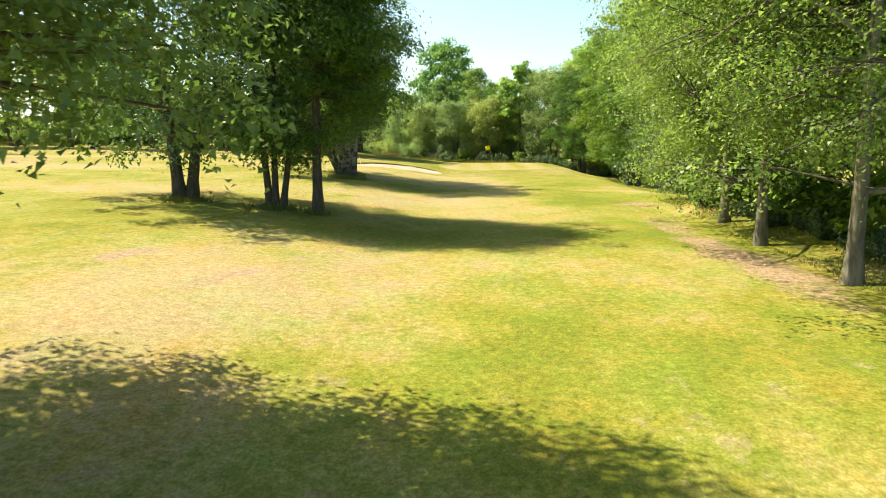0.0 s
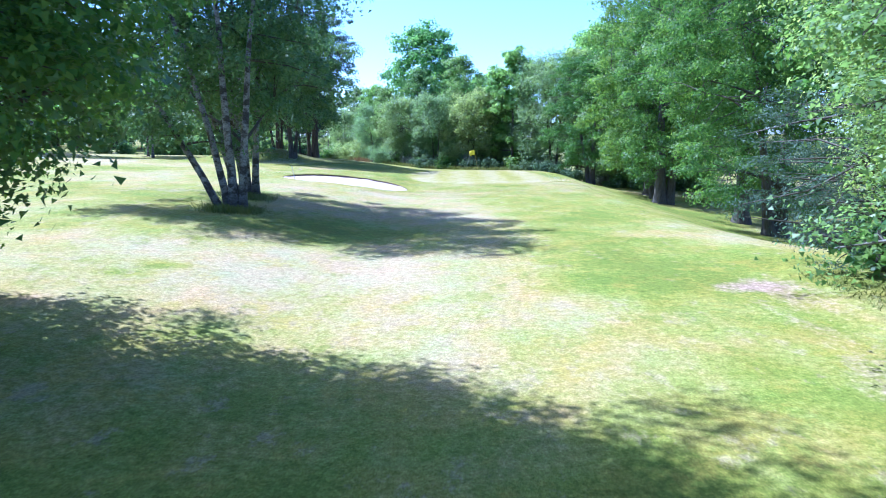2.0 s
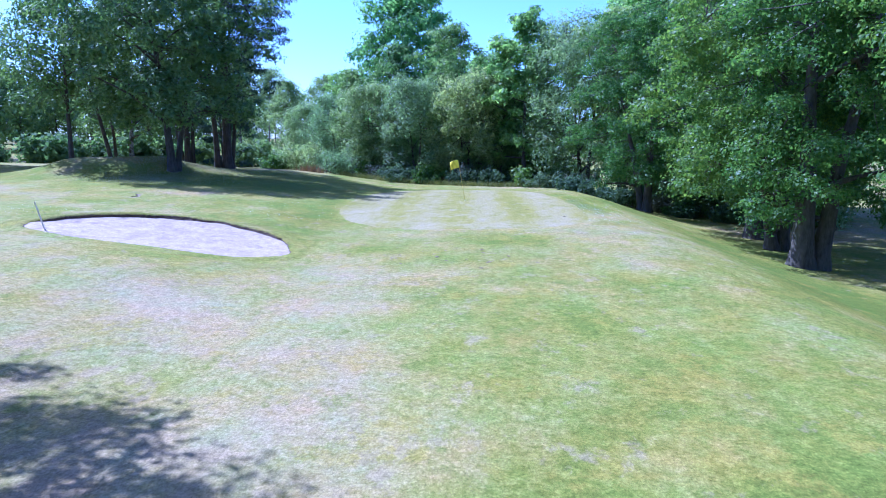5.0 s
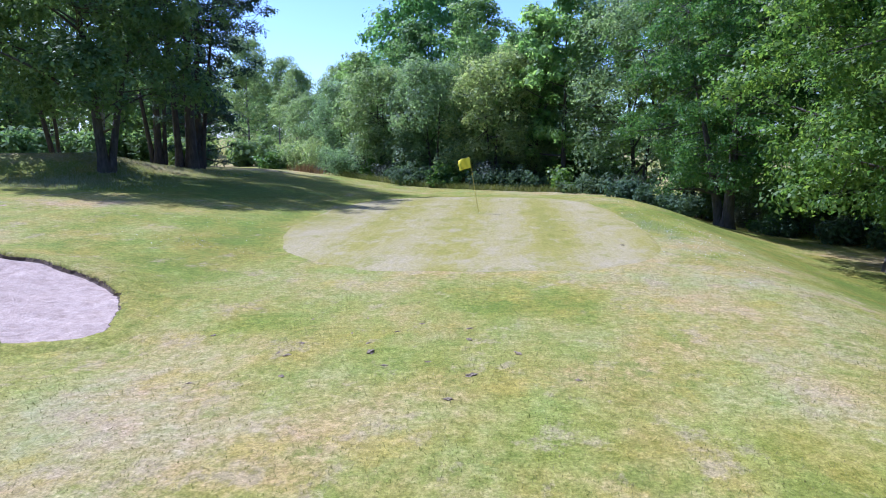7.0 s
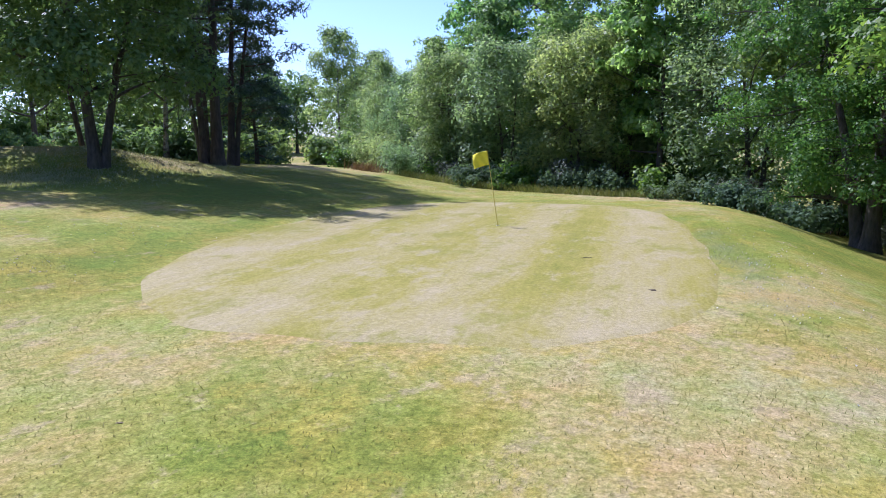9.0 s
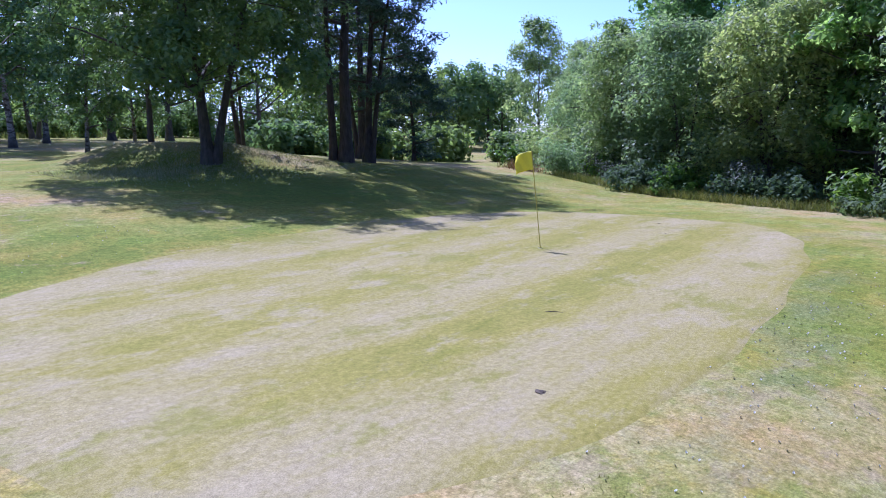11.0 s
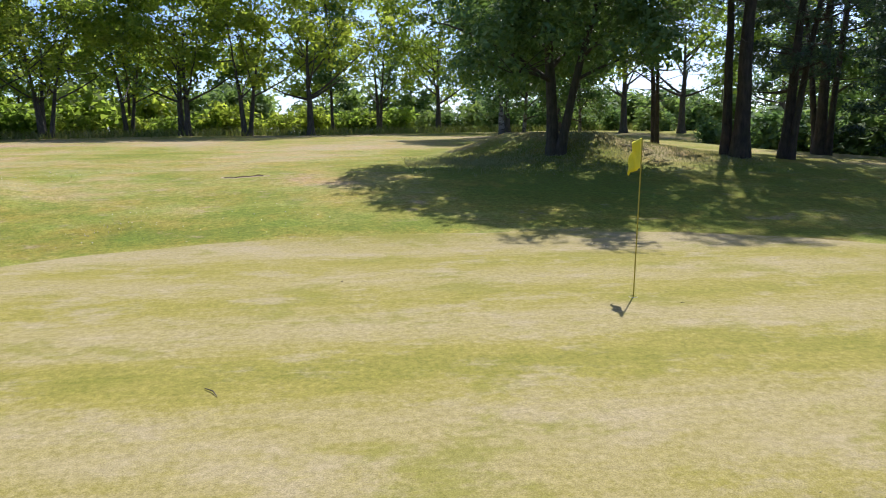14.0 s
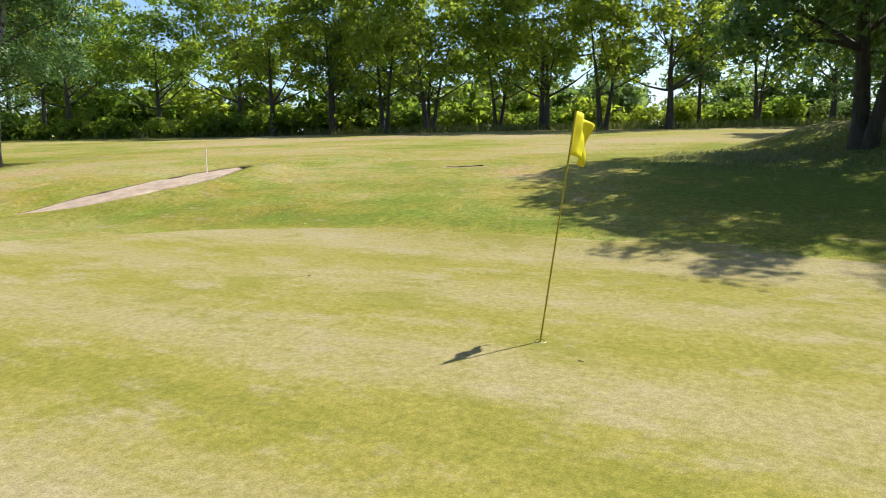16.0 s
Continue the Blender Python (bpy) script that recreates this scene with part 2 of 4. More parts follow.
def green_material():
    """Close-mown turf with mowing stripes along y, worn pale in places."""
    m, nt, b = material("putting_turf")
    coord = nt.nodes.new("ShaderNodeTexCoord").outputs["Object"]
    sep = nt.nodes.new("ShaderNodeSeparateXYZ")
    nt.links.new(coord, sep.inputs[0])
    wob = noise_node(nt, 0.35, 3.0, 0.5, coord)
    x = maths(nt, "ADD", sep.outputs[0], maths(nt, "MULTIPLY", wob, 0.9))
    stripe = maths(nt, "SINE", maths(nt, "MULTIPLY", x, 2 * math.pi / 2.68))
    big = noise_node(nt, 0.5, 8.0, 0.7, coord, (1, 0.4, 1))
    mid = noise_node(nt, 2.6, 9.0, 0.75, coord, (1, 0.5, 1))
    fine = noise_node(nt, 16.0, 5.0, 0.75, coord)
    grain = noise_node(nt, 90.0, 3.0, 0.7, coord)
    v = maths(nt, "ADD", maths(nt, "MULTIPLY", stripe, 0.15), maths(nt, "MULTIPLY", big, 0.80))
    v = maths(nt, "ADD", v, maths(nt, "MULTIPLY", mid, 0.6))
    v = maths(nt, "ADD", v, maths(nt, "MULTIPLY", fine, 0.5))
    lines = noise_node(nt, 9.0, 4.0, 0.6, coord, (1, 0.05, 1))
    v = maths(nt, "ADD", v, maths(nt, "MULTIPLY", lines, 0.35))
    lap = nt.nodes.new("ShaderNodeAttribute")
    lap.attribute_name = "lap"
    v = maths(nt, "ADD", v, maths(nt, "MULTIPLY", lap.outputs["Fac"], 0.13))
    v = maths(nt, "SUBTRACT", v, 0.68)
    col = ramp(nt, v, (0.12, (0.186, 0.180, 0.032)), (0.34, (0.246, 0.216, 0.050)), (0.55, (0.280, 0.238, 0.098)), (0.78, (0.316, 0.266, 0.146)), (1.0, (0.360, 0.306, 0.192)))
    worn = noise_node(nt, 1.1, 10.0, 0.76, coord, (1, 0.55, 1))
    moss = noise_node(nt, 0.72, 10.0, 0.76, coord, (1, 0.6, 1))
    col = mix(nt, ramp(nt, worn, (0.52, 0.0), (0.62, 0.7)), col, (0.325, 0.273, 0.166))
    col = mix(nt, ramp(nt, moss, (0.53, 0.0), (0.61, 0.65)), col, (0.188, 0.184, 0.028))
    col = mix(nt, 1.0, col, ramp(nt, grain, (0.32, 0.70), (0.68, 1.26)), "MULTIPLY")
    col = mix(nt, 1.0, col, ramp(nt, fine, (0.32, 0.80), (0.68, 1.16)), "MULTIPLY")
    nt.links.new(col, b.inputs["Base Color"])
    b.inputs["Roughness"].default_value = 0.9
    b.inputs["Specular IOR Level"].default_value = 0.10
    bump(nt, b, maths(nt, "ADD", fine, grain), 0.35, 0.015)
    return m


def plain(name, a, b_, scale, rough=0.8, relief=0.3, depth=0.01):
    m, nt, b = material(name)
    n = noise_node(nt, scale, 6.0, 0.7)
    nt.links.new(ramp(nt, n, (0.3, a), (0.7, b_)), b.inputs["Base Color"])
    b.inputs["Roughness"].default_value = rough
    bump(nt, b, n, relief, depth)
    return m


def sand_material():
    """Dry raked sand: pale crests, damp and trodden hollows, coarse grains."""
    m, nt, b = material("sand")
    coord = nt.nodes.new("ShaderNodeTexCoord").outputs["Object"]
    broad = noise_node(nt, 0.9, 5.0, 0.65, coord)
    tread = noise_node(nt, 3.2, 7.0, 0.72, coord)
    rake = noise_node(nt, 13.0, 5.0, 0.7, coord, (0.6, 1.1, 1))
    grain = noise_node(nt, 45.0, 4.0, 0.75, coord)
    v = maths(nt, "ADD", maths(nt, "MULTIPLY", tread, 0.7), maths(nt, "MULTIPLY", rake, 0.45))
    col = ramp(nt, v, (0.40, (0.29, 0.21, 0.160)), (0.58, (0.45, 0.342, 0.275)), (0.74, (0.56, 0.44, 0.365)))
    col = mix(nt, ramp(nt, broad, (0.50, 0.0), (0.66, 0.55)), col, (0.33, 0.245, 0.19))
    col = mix(nt, 1.0, col, ramp(nt, grain, (0.32, 0.72), (0.68, 1.22)), "MULTIPLY")
    nt.links.new(col, b.inputs["Base Color"])
    b.inputs["Roughness"].default_value = 0.95
    bump(nt, b, maths(nt, "ADD", tread, maths(nt, "MULTIPLY", rake, 0.7)), 1.0, 0.07)
    return m


TURF, PUTTING = ground_material(), green_material()
SAND = sand_material()
SOIL = plain("dark_soil", (0.045, 0.030, 0.020), (0.17, 0.115, 0.08), 16.0, 0.95, 1.0, 0.04)
REDSOIL = plain("red_soil", (0.17, 0.125, 0.075), (0.40, 0.30, 0.19), 7.0, 0.95, 1.0, 0.03)
CLOD = plain("turf_clod", (0.075, 0.05, 0.032), (0.34, 0.26, 0.17), 40.0, 0.95, 1.0, 0.02)
YELLOW = plain("yellow_cloth", (0.78, 0.68, 0.006), (0.86, 0.77, 0.012), 30.0, 0.65, 0.1, 0.002)
POLE = plain("yellow_pole", (0.50, 0.40, 0.05), (0.60, 0.48, 0.08), 20.0, 0.45, 0.05, 0.001)
WHITE = plain("white_paint", (0.70, 0.69, 0.65), (0.80, 0.79, 0.76), 20.0, 0.5, 0.05, 0.002)
PALEWOOD = plain("weathered_wood", (0.70, 0.66, 0.58), (0.82, 0.78, 0.70), 14.0, 0.8, 0.3, 0.003)
# near-black colour for the shaded inside of the hole cup
BLACK = plain("painted_cup_shade", (0.01, 0.01, 0.008), (0.02, 0.02, 0.016), 10.0, 0.9)
DEADLEAF = plain("dead_leaf", (0.035, 0.025, 0.015), (0.09, 0.06, 0.03), 25.0, 0.8)
BLADE = leaf_material("long_grass", (0.07, 0.11, 0.02), (0.15, 0.18, 0.045), (0.34, 0.31, 0.14), 0.3, 0.6)
DRYTURF = leaf_material("dry_turf_blades", (0.17, 0.15, 0.055), (0.27, 0.23, 0.09), (0.37, 0.31, 0.16), 0.25, 0.7)
RUST = leaf_material("rusty_sorrel", (0.10, 0.06, 0.03), (0.19, 0.11, 0.06), (0.28, 0.20, 0.09), 0.3, 0.6)
STRAW = leaf_material("dry_grass", (0.16, 0.18, 0.09), (0.28, 0.29, 0.18), (0.44, 0.43, 0.33), 0.3, 0.6)


# ---- ground ----
BUNKER = (-4.45, 60.2, 3.95, 1.95)


def bunker_field(x, y):
    """Below 1 inside the bunker."""
    cx, cy, a, b = BUNKER
    u, v = (x - cx) / a, (y - cy) / b + 0.30 * ((x - cx) / a) ** 2
    ang = np.arctan2(v, u)
    return np.hypot(u, v) * (1 + 0.025 * np.sin(3 * ang + 1.0) + 0.015 * np.sin(7 * ang))


def ridge(x, y, a, b):
    """Distance from the line a to b, and how far along it the nearest point lies."""
    dx, dy = b[0] - a[0], b[1] - a[1]
    t = np.clip(((x - a[0]) * dx + (y - a[1]) * dy) / (dx * dx + dy * dy), 0, 1)
    return np.hypot(x - a[0] - t * dx, y - a[1] - t * dy), t


def height(x, y):
    x, y = np.asarray(x, float), np.asarray(y, float)
    s = np.logaddexp(0, (-0.6 - x) * 1.6) / 1.6
    left = 0.98 * (1 - np.exp(-s / 6.5)) + 0.026 * np.minimum(s, 75)
    z = left * (1 - 0.75 * smooth(87, 108, y) * smooth(-60, -25, x))
    r = np.logaddexp(0, (x - 12.0) * 1.2) / 1.2
    z = z - (1.8 * np.tanh(0.25 * r) + 0.012 * r) * smooth(30, 46, y) + 0.25 * smooth(9, 12, x) * (1 - smooth(30, 40, y))
    z = z - 0.35 * smooth(80, 92, y) * smooth(-12, -2, x)
    d, t = ridge(x, y, (-17.6, 78.8), (-14.2, 80.9))
    e, u = ridge(x, y, (-14.2, 80.9), (-12.9, 85.2))
    z = z + np.maximum((0.95 + 0.13 * t) * np.exp(-(d / 2.4) ** 2), (1.08 - 0.75 * u) * np.exp(-(e / 2.4) ** 2))
    z = z + 0.19 * np.clip((y - 60.1) / 1.9, -1, 1) * (1 - smooth(1.1, 1.9, bunker_field(x, y)))
    z = z + 0.05 * waves(x, y, 9.0, 3) * smooth(3, 14, np.hypot(x - 4.3, y - 73.6)) + 0.012 * waves(x, y, 1.3, 4) * smooth(10, 12, np.hypot((x - 4.3) * 1.6, y - 73.6))
    return z


def bunker_drop(x, y):
    return 0.34 * (1 - smooth(0.97, 1.12, bunker_field(x, y)))


def green_field(x, y):
    """Below 1 on the putting green, whose south-east corner is squarer than the rest."""
    east = smooth(3.5, 7.5, x)
    u = (x - 4.15 + 0.05 * (y - 73.7) * east) / (5.5 + 0.28 * east)
    v, p = (y - 73.7) / 9.75, 2.5 + 0.6 * east
    return (np.abs(u) ** p + np.abs(v) ** p) ** (1 / p)


def sheet(xs, ys):
    X, Y = np.meshgrid(xs, ys, indexing="ij")
    n, m = X.shape
    idx = np.arange(n * m).reshape(n, m)
    F = np.stack([idx[:-1, :-1], idx[1:, :-1], idx[1:, 1:], idx[:-1, 1:]], -1).reshape(-1, 4)
    return X.ravel(), Y.ravel(), F


def blob(x, y, cx, cy, rx, ry, turn=0.0):
    c, s = math.cos(radians(turn)), math.sin(radians(turn))
    u, v = ((x - cx) * c + (y - cy) * s) / rx, (-(x - cx) * s + (y - cy) * c) / ry
    return np.exp(-(u * u + v * v))


def axis(fine0, fine1, step, lo, hi):
    core = np.arange(fine0, fine1 + 1e-6, step)
    up = fine1 + np.cumsum(step * 1.22 ** np.arange(1, 60))
    dn = fine0 - np.cumsum(step * 1.22 ** np.arange(1, 60))
    return np.concatenate([dn[dn > lo][::-1], core, up[up < hi]])


# tufts of green weeds and spots of red soil: x, y, radius, strength
PATCHES = [(-4.1, 30.7, 0.6, 0.8), (-4.8, 34.2, 0.4, 0.5), (-4.6, 29.7, 0.5, 0.6), (5.6, 61.2, 1.0, 0.35), (1.7, 59.7, 0.8, 0.35), (5.9, 30.6, 2.0, 0.25), (8.0, 37.3, 0.7, 0.4), (-11.2, 76.5, 1.2, 0.4), (-9.5, 16.5, 0.7, 0.5), (3.2, 13.0, 1.4, 0.25)]
REDS = [(-2.9, 34.6, 0.45, 0.8), (-2.2, 14.6, 0.5, 0.5), (-3.1, 12.6, 0.35, 0.5), (8.1, 19.2, 0.8, 0.4), (9.0, 30.2, 0.9, 0.5), (-11.2, 71.1, 1.4, 0.5), (4.6, 58.6, 1.0, 0.3), (-5.9, 13.4, 2.2, 0.3), (-8.6, 15.0, 2.0, 0.25)]

# worn lines across the rough west of the start: from, to, strength
SCARS = [(-4.2, 9.6, -2.0, 16.6, 0.75), (-5.4, 8.8, -3.2, 13.0, 0.6), (-7.5, 10.5, -5.2, 15.5, 0.6), (-6.4, 9.2, -6.0, 17.0, 0.45), (-1.2, 8.2, -0.4, 12.5, 0.35)]


def build_ground():
    x, y, F = sheet(axis(-20, 22, 0.3, -1500, 1500), axis(-4, 96, 0.3, -1500, 1500))
    z = height(x, y)
    far = np.hypot(x, y - 40)
    z = z * (1 - smooth(300, 900, far))
    z = z - bunker_drop(x, y)
    me = mesh_of("ground", np.stack([x, y, z], 1), F, TURF, True)
    dry = 0.40 + 0.22 * waves(x, y, 7.0, 11) + 0.10 * waves(x, y, 2.2, 12)
    dry += 0.30 * blob(x, y, 1.5, 32, 5, 9) + 0.18 * blob(x, y, -5, 12, 7, 6) + 0.2 * blob(x, y, 3, 6, 5, 5) + 0.30 * blob(x, y, -1, 50, 5, 6) + 0.25 * blob(x, y, -7.5, 72, 3, 3)
    dry -= 0.24 * blob(x, y, 6.8, 33, 2.6, 12) + 0.18 * blob(x, y, -3, 64.5, 6, 2.2) + 0.10 * blob(x, y, -3, 68.5, 3.5, 3) + 0.05 * blob(x, y, 10.8, 72, 1.6, 9)
    # several of these blobs paint greener, darker turf where tree shadows fall
    dry -= 0.30 * blob(x, y, -9, 80, 5, 5) + 0.08 * blob(x, y, 9, 42, 3, 14) + 0.25 * blob(x, y, 0, 87, 12, 3) + 0.42 * blob(x, y, -7.5, 78.0, 6, 4.5) + 0.34 * blob(x, y, -2.2, 38.8, 4.5, 2.6) + 0.14 * blob(x, y, 6.5, 41, 3, 9) + 0.45 * blob(x, y, 15.8, 60, 3.4, 20)
    dry += 0.22 * blob(x, y, -38, 50, 14, 40)
    dry += 0.34 * blob(x, y, -4.5, 11.5, 4.0, 5.5) + 0.22 * blob(x, y, -0.5, 31, 4.5, 5) - 0.18 * blob(x, y, 5.0, 14, 4.0, 9)
    # greener, darker turf painted into the shadowed ground to deepen it
    dry -= 0.12 * blob(x, y, -1.5, 38.5, 4.5, 3.0) + 0.42 * blob(x, y, -2, 20.5, 5, 2.4) + 0.35 * blob(x, y, -6.5, 76.5, 4, 3.5)
    bare = 0.05 + 0.10 * waves(x, y, 4.0, 13)
    bare += 0.95 * blob(x, y, 8.5, 16.5, 1.15, 10) + 0.5 * blob(x, y, 9.5, 29, 1.6, 3.5) + 0.75 * blob(x, y, -11, 47, 5.5, 2.4, 15)
    bare += 0.55 * blob(x, y, -6, 52.5, 5, 1.6) + 0.25 * blob(x, y, -3, 36, 4, 1.3) + 0.35 * blob(x, y, -7.6, 70, 1.8, 1.5) + 0.55 * blob(x, y, -8.9, 69, 0.9, 2.4)
    bare += 0.25 * blob(x, y, 6.5, 61, 4, 2.0) + 0.35 * blob(x, y, 13, 18, 3.5, 14) + 0.75 * blob(x, y, -34, 50, 9, 40) * (waves(x, y, 12, 5) > 0)
    for px, py, rad, k in PATCHES:
        dry = dry - k * blob(x, y, px, py, rad, rad * 0.7)
    for px, py, rad, k in REDS:
        bare = bare + k * blob(x, y, px, py, rad, rad * 0.6)
    dry = dry - 0.10 * (1 - smooth(16, 30, y)) + 0.5 * blob(x, y, -12.2, 83.0, 1.7, 2.2)
    for sx, sy, ex, ey, k in SCARS:
        d, _ = ridge(x, y, (sx, sy), (ex, ey))
        bare = bare + k * np.exp(-((d + 0.10 * waves(x, y, 1.1, 17)) / 0.24) ** 2)
    gf = green_field(x, y)
    dry = dry - 0.20 * np.exp(-((gf - 1.10) / 0.13) ** 2) * smooth(7.0, -1.0, x + 0.12 * (y - 64)) * smooth(64, 67.5, y) - 0.12 * np.exp(-((gf - 1.08) / 0.08) ** 2) * smooth(66, 72, y) + 0.16 * blob(x, y, 4.5, 63.6, 4.5, 1.2)
    weed = -0.25 + 0.85 * blob(x, y, 10.3, 72.0, 1.2, 7.0, 4) + 0.55 * blob(x, y, 8.8, 80.5, 2.2, 2.0) + 0.25 * blob(x, y, -7, 78, 4, 4)
    for name, v in (("dry", dry), ("bare", bare), ("weed", weed)):
        at = me.attributes.new(name, "FLOAT", "POINT")
        at.data.foreach_set("value", v.astype(np.float32))
    tagged(new("ground", me), "sun-dried mown fairway turf with straw and bare patches", "ground", kind="structure")


def build_green():
    rings, spokes = 70, 240
    ang = np.linspace(0, 2 * np.pi, spokes, endpoint=False)
    V = [[(4.25, 73.7)] * spokes]
    edge = []
    for t in ang:
        d = np.array([math.cos(t), math.sin(t)])
        lo, hi = 0.5, 14.0
        for _ in range(30):
            mid = (lo + hi) / 2
            px, py = 4.25 + d[0] * mid, 73.7 + d[1] * mid
            lo, hi = (mid, hi) if green_field(px, py) + 0.012 * waves(px, py, 1.6, 21) < 1 else (lo, mid)
        edge.append((4.25 + d[0] * lo, 73.7 + d[1] * lo))
    edge = np.array(edge)
    f = np.linspace(0, 1, rings)
    P = np.array([4.25, 73.7]) + f[:, None, None] * (edge - [4.25, 73.7])[None]
    x, y = P[..., 0].ravel(), P[..., 1].ravel()
    z = height(x, y) + np.repeat(0.018 - 0.036 * smooth(0.95, 1.0, f), spokes)
    i = np.arange(rings - 1)[:, None] * spokes + np.arange(spokes)[None]
    j = np.arange(rings - 1)[:, None] * spokes + (np.arange(spokes)[None] + 1) % spokes
    F = np.stack([i, i + spokes, j + spokes, j], -1).reshape(-1, 4)
    me = mesh_of("putting_green", np.stack([x, y, z], 1), F, PUTTING, True)
    lap = np.repeat(smooth(0.74, 0.86, f), spokes)
    me.attributes.new("lap", "FLOAT", "POINT").data.foreach_set("value", lap.astype(np.float32))
    tagged(new("putting_green", me), "close-mown putting green with pale mowing stripes", "putting green", kind="structure")


def build_bunker():
    cx, cy, a, b = BUNKER
    r = np.random.RandomState(5)
    rings, spokes = 30, 220
    ang = np.linspace(0, 2 * np.pi, spokes, endpoint=False)
    edge = []
    for t in ang:
        lo, hi = 0.1, 2.0
        for _ in range(30):
            k = (lo + hi) / 2
            lo, hi = (k, hi) if bunker_field(cx + k * a * math.cos(t), cy + k * b * math.sin(t)) < 1 else (lo, k)
        edge.append((cx + lo * a * math.cos(t), cy + lo * b * math.sin(t)))
    edge, mid = np.array(edge), np.array([cx, cy])
    edge = mid + (edge - mid) * (1 + r.normal(0, 0.005, (spokes, 1)))
    steep = 0.25 + 0.75 * smooth(-0.2, 0.5, np.sin(ang) - 0.25 * np.cos(ang))

    def sand_z(x, y, f, k):
        return height(x, y) - (0.015 + 0.10 * k) * smooth(0.0, 0.6, 1.4 - f) - 0.05 * (1 - smooth(0.3, 0.9, f)) + 0.014 * waves(x, y, 0.45, 31)

    f = np.linspace(0, 1, rings)
    P = mid + f[:, None, None] * (edge - mid)[None]
    x, y = P[..., 0].ravel(), P[..., 1].ravel()
    z = sand_z(x, y, np.repeat(f, spokes), np.tile(steep, rings))
    i = np.arange(rings - 1)[:, None] * spokes + np.arange(spokes)[None]
    j = np.arange(rings - 1)[:, None] * spokes + (np.arange(spokes)[None] + 1) % spokes
    F = np.stack([i, i + spokes, j + spokes, j], -1).reshape(-1, 4)
    base = tagged(new("sand_bunker"), "shallow bunker of pale pinkish sand with a turf lip", "bunker")
    part("sand", mesh_of("sand", np.stack([x, y, z], 1), F, SAND, True), base)
    # ragged soil face under the turf, highest along the back
    V, Q = [], []
    for n in range(spokes):
        k, q0 = steep[n], edge[n]
        jag = 0.5 * math.sin(0.31 * n + 2.0 * math.sin(0.13 * n)) + 0.5 * r.uniform(-1, 1)
        out = (q0 - mid) / np.linalg.norm(q0 - mid)
        for o, dz in ((-0.05, None), (-0.02 + 0.03 * jag, -0.06 * k), (0.0 + 0.05 * jag, -0.01 + 0.02 * jag * k), (0.07, 0.028), (0.32, 0.022), (0.75, -0.03)):
            q = q0 + out * o
            h = float(height(*q))
            V.append((q[0], q[1], float(sand_z(q[0], q[1], 0.97, k)) - 0.01 if dz is None else h + dz))
        for c in range(5):
            m = (n + 1) % spokes
            Q.append((n * 6 + c, m * 6 + c, m * 6 + c + 1, n * 6 + c + 1))
    lip = mesh_of("lip", V, Q, SOIL, False)
    lip.materials.append(TURF)
    for p in lip.polygons:
        p.material_index = 1 if p.index % 5 >= 2 else 0
        p.use_smooth = p.index % 5 >= 2
    for name, v in (("dry", 0.30), ("bare", 0.0), ("weed", -0.25)):
        lip.attributes.new(name, "FLOAT", "POINT").data.foreach_set("value", np.full(len(V), v, np.float32))
    part("lip", lip, base, "ragged dark soil lip")
    # dry grass hanging over the back of the lip
    spots = []
    for n in range(2600):
        k = r.randint(spokes)
        if steep[k] > r.uniform(0.2, 1.0):
            out = (edge[k] - mid) / np.linalg.norm(edge[k] - mid)
            spots.append(edge[k] + out * r.uniform(-0.03, 0.22) + r.normal(0, 0.03, 2))
    grass_patch("lip_grass", "dry grass hanging over the bunker's lip", spots, 0.06, DRYTURF, 88, 0.02)


build_ground()
build_green()


# ---- trees ----
# per kind: leaf length and width, radius and flatness of a clump, bark, droop, rise of the limbs
KINDS = {
    "birch": dict(leaf=(0.17, 0.13), puff=0.78, flat=0.75, bark="birch", hang=0.22, rise=0.55),
    "alder": dict(leaf=(0.16, 0.14), puff=0.82, flat=0.55, bark="oak", hang=0.2, rise=0.5),
    "oak": dict(leaf=(0.30, 0.26), puff=1.05, flat=0.6, bark="oak", hang=0.0, rise=0.45),
    "ash": dict(leaf=(0.30, 0.26), puff=1.25, flat=0.55, bark="oak", hang=0.0, rise=0.85),
    "lime": dict(leaf=(0.24, 0.22), puff=0.95, flat=0.5, bark="oak", hang=0.1, rise=0.4),
    "willow": dict(leaf=(0.22, 0.12), puff=0.95, flat=0.85, bark="oak", hang=0.3, rise=0.7),
    "pine": dict(leaf=(0.24, 0.06), puff=0.58, flat=0.40, bark="pine", hang=0.0, rise=0.2),
    "far": dict(leaf=(0.55, 0.45), puff=1.25, flat=0.7, bark="oak", hang=0.0, rise=0.4),
}


def leaves(points, size, r, normals, hang=0.0, spread=0.4):
    """Pointed three-cornered leaves that face about along their normals: verts and triangles."""
    n = len(points)
    nrm = normals / (np.linalg.norm(normals, axis=1, keepdims=True) + 1e-9)
    u = r.normal(0, 1, (n, 3)) - [0, 0, 1.6 * hang]
    u -= nrm * (u * nrm).sum(1, keepdims=True)
    u /= np.linalg.norm(u, axis=1, keepdims=True) + 1e-9
    v = np.cross(nrm, u)
    k = r.uniform(1 - spread, 1 + spread, (n, 1))
    a, b = size[0] / 2 * k, size[1] / 2 * k
    V = np.stack([points - u * a * 0.8 + v * b, points + u * a * 1.2, points - u * a * 0.8 - v * b], 1).reshape(-1, 3)
    return V, np.arange(3 * n).reshape(n, 3)


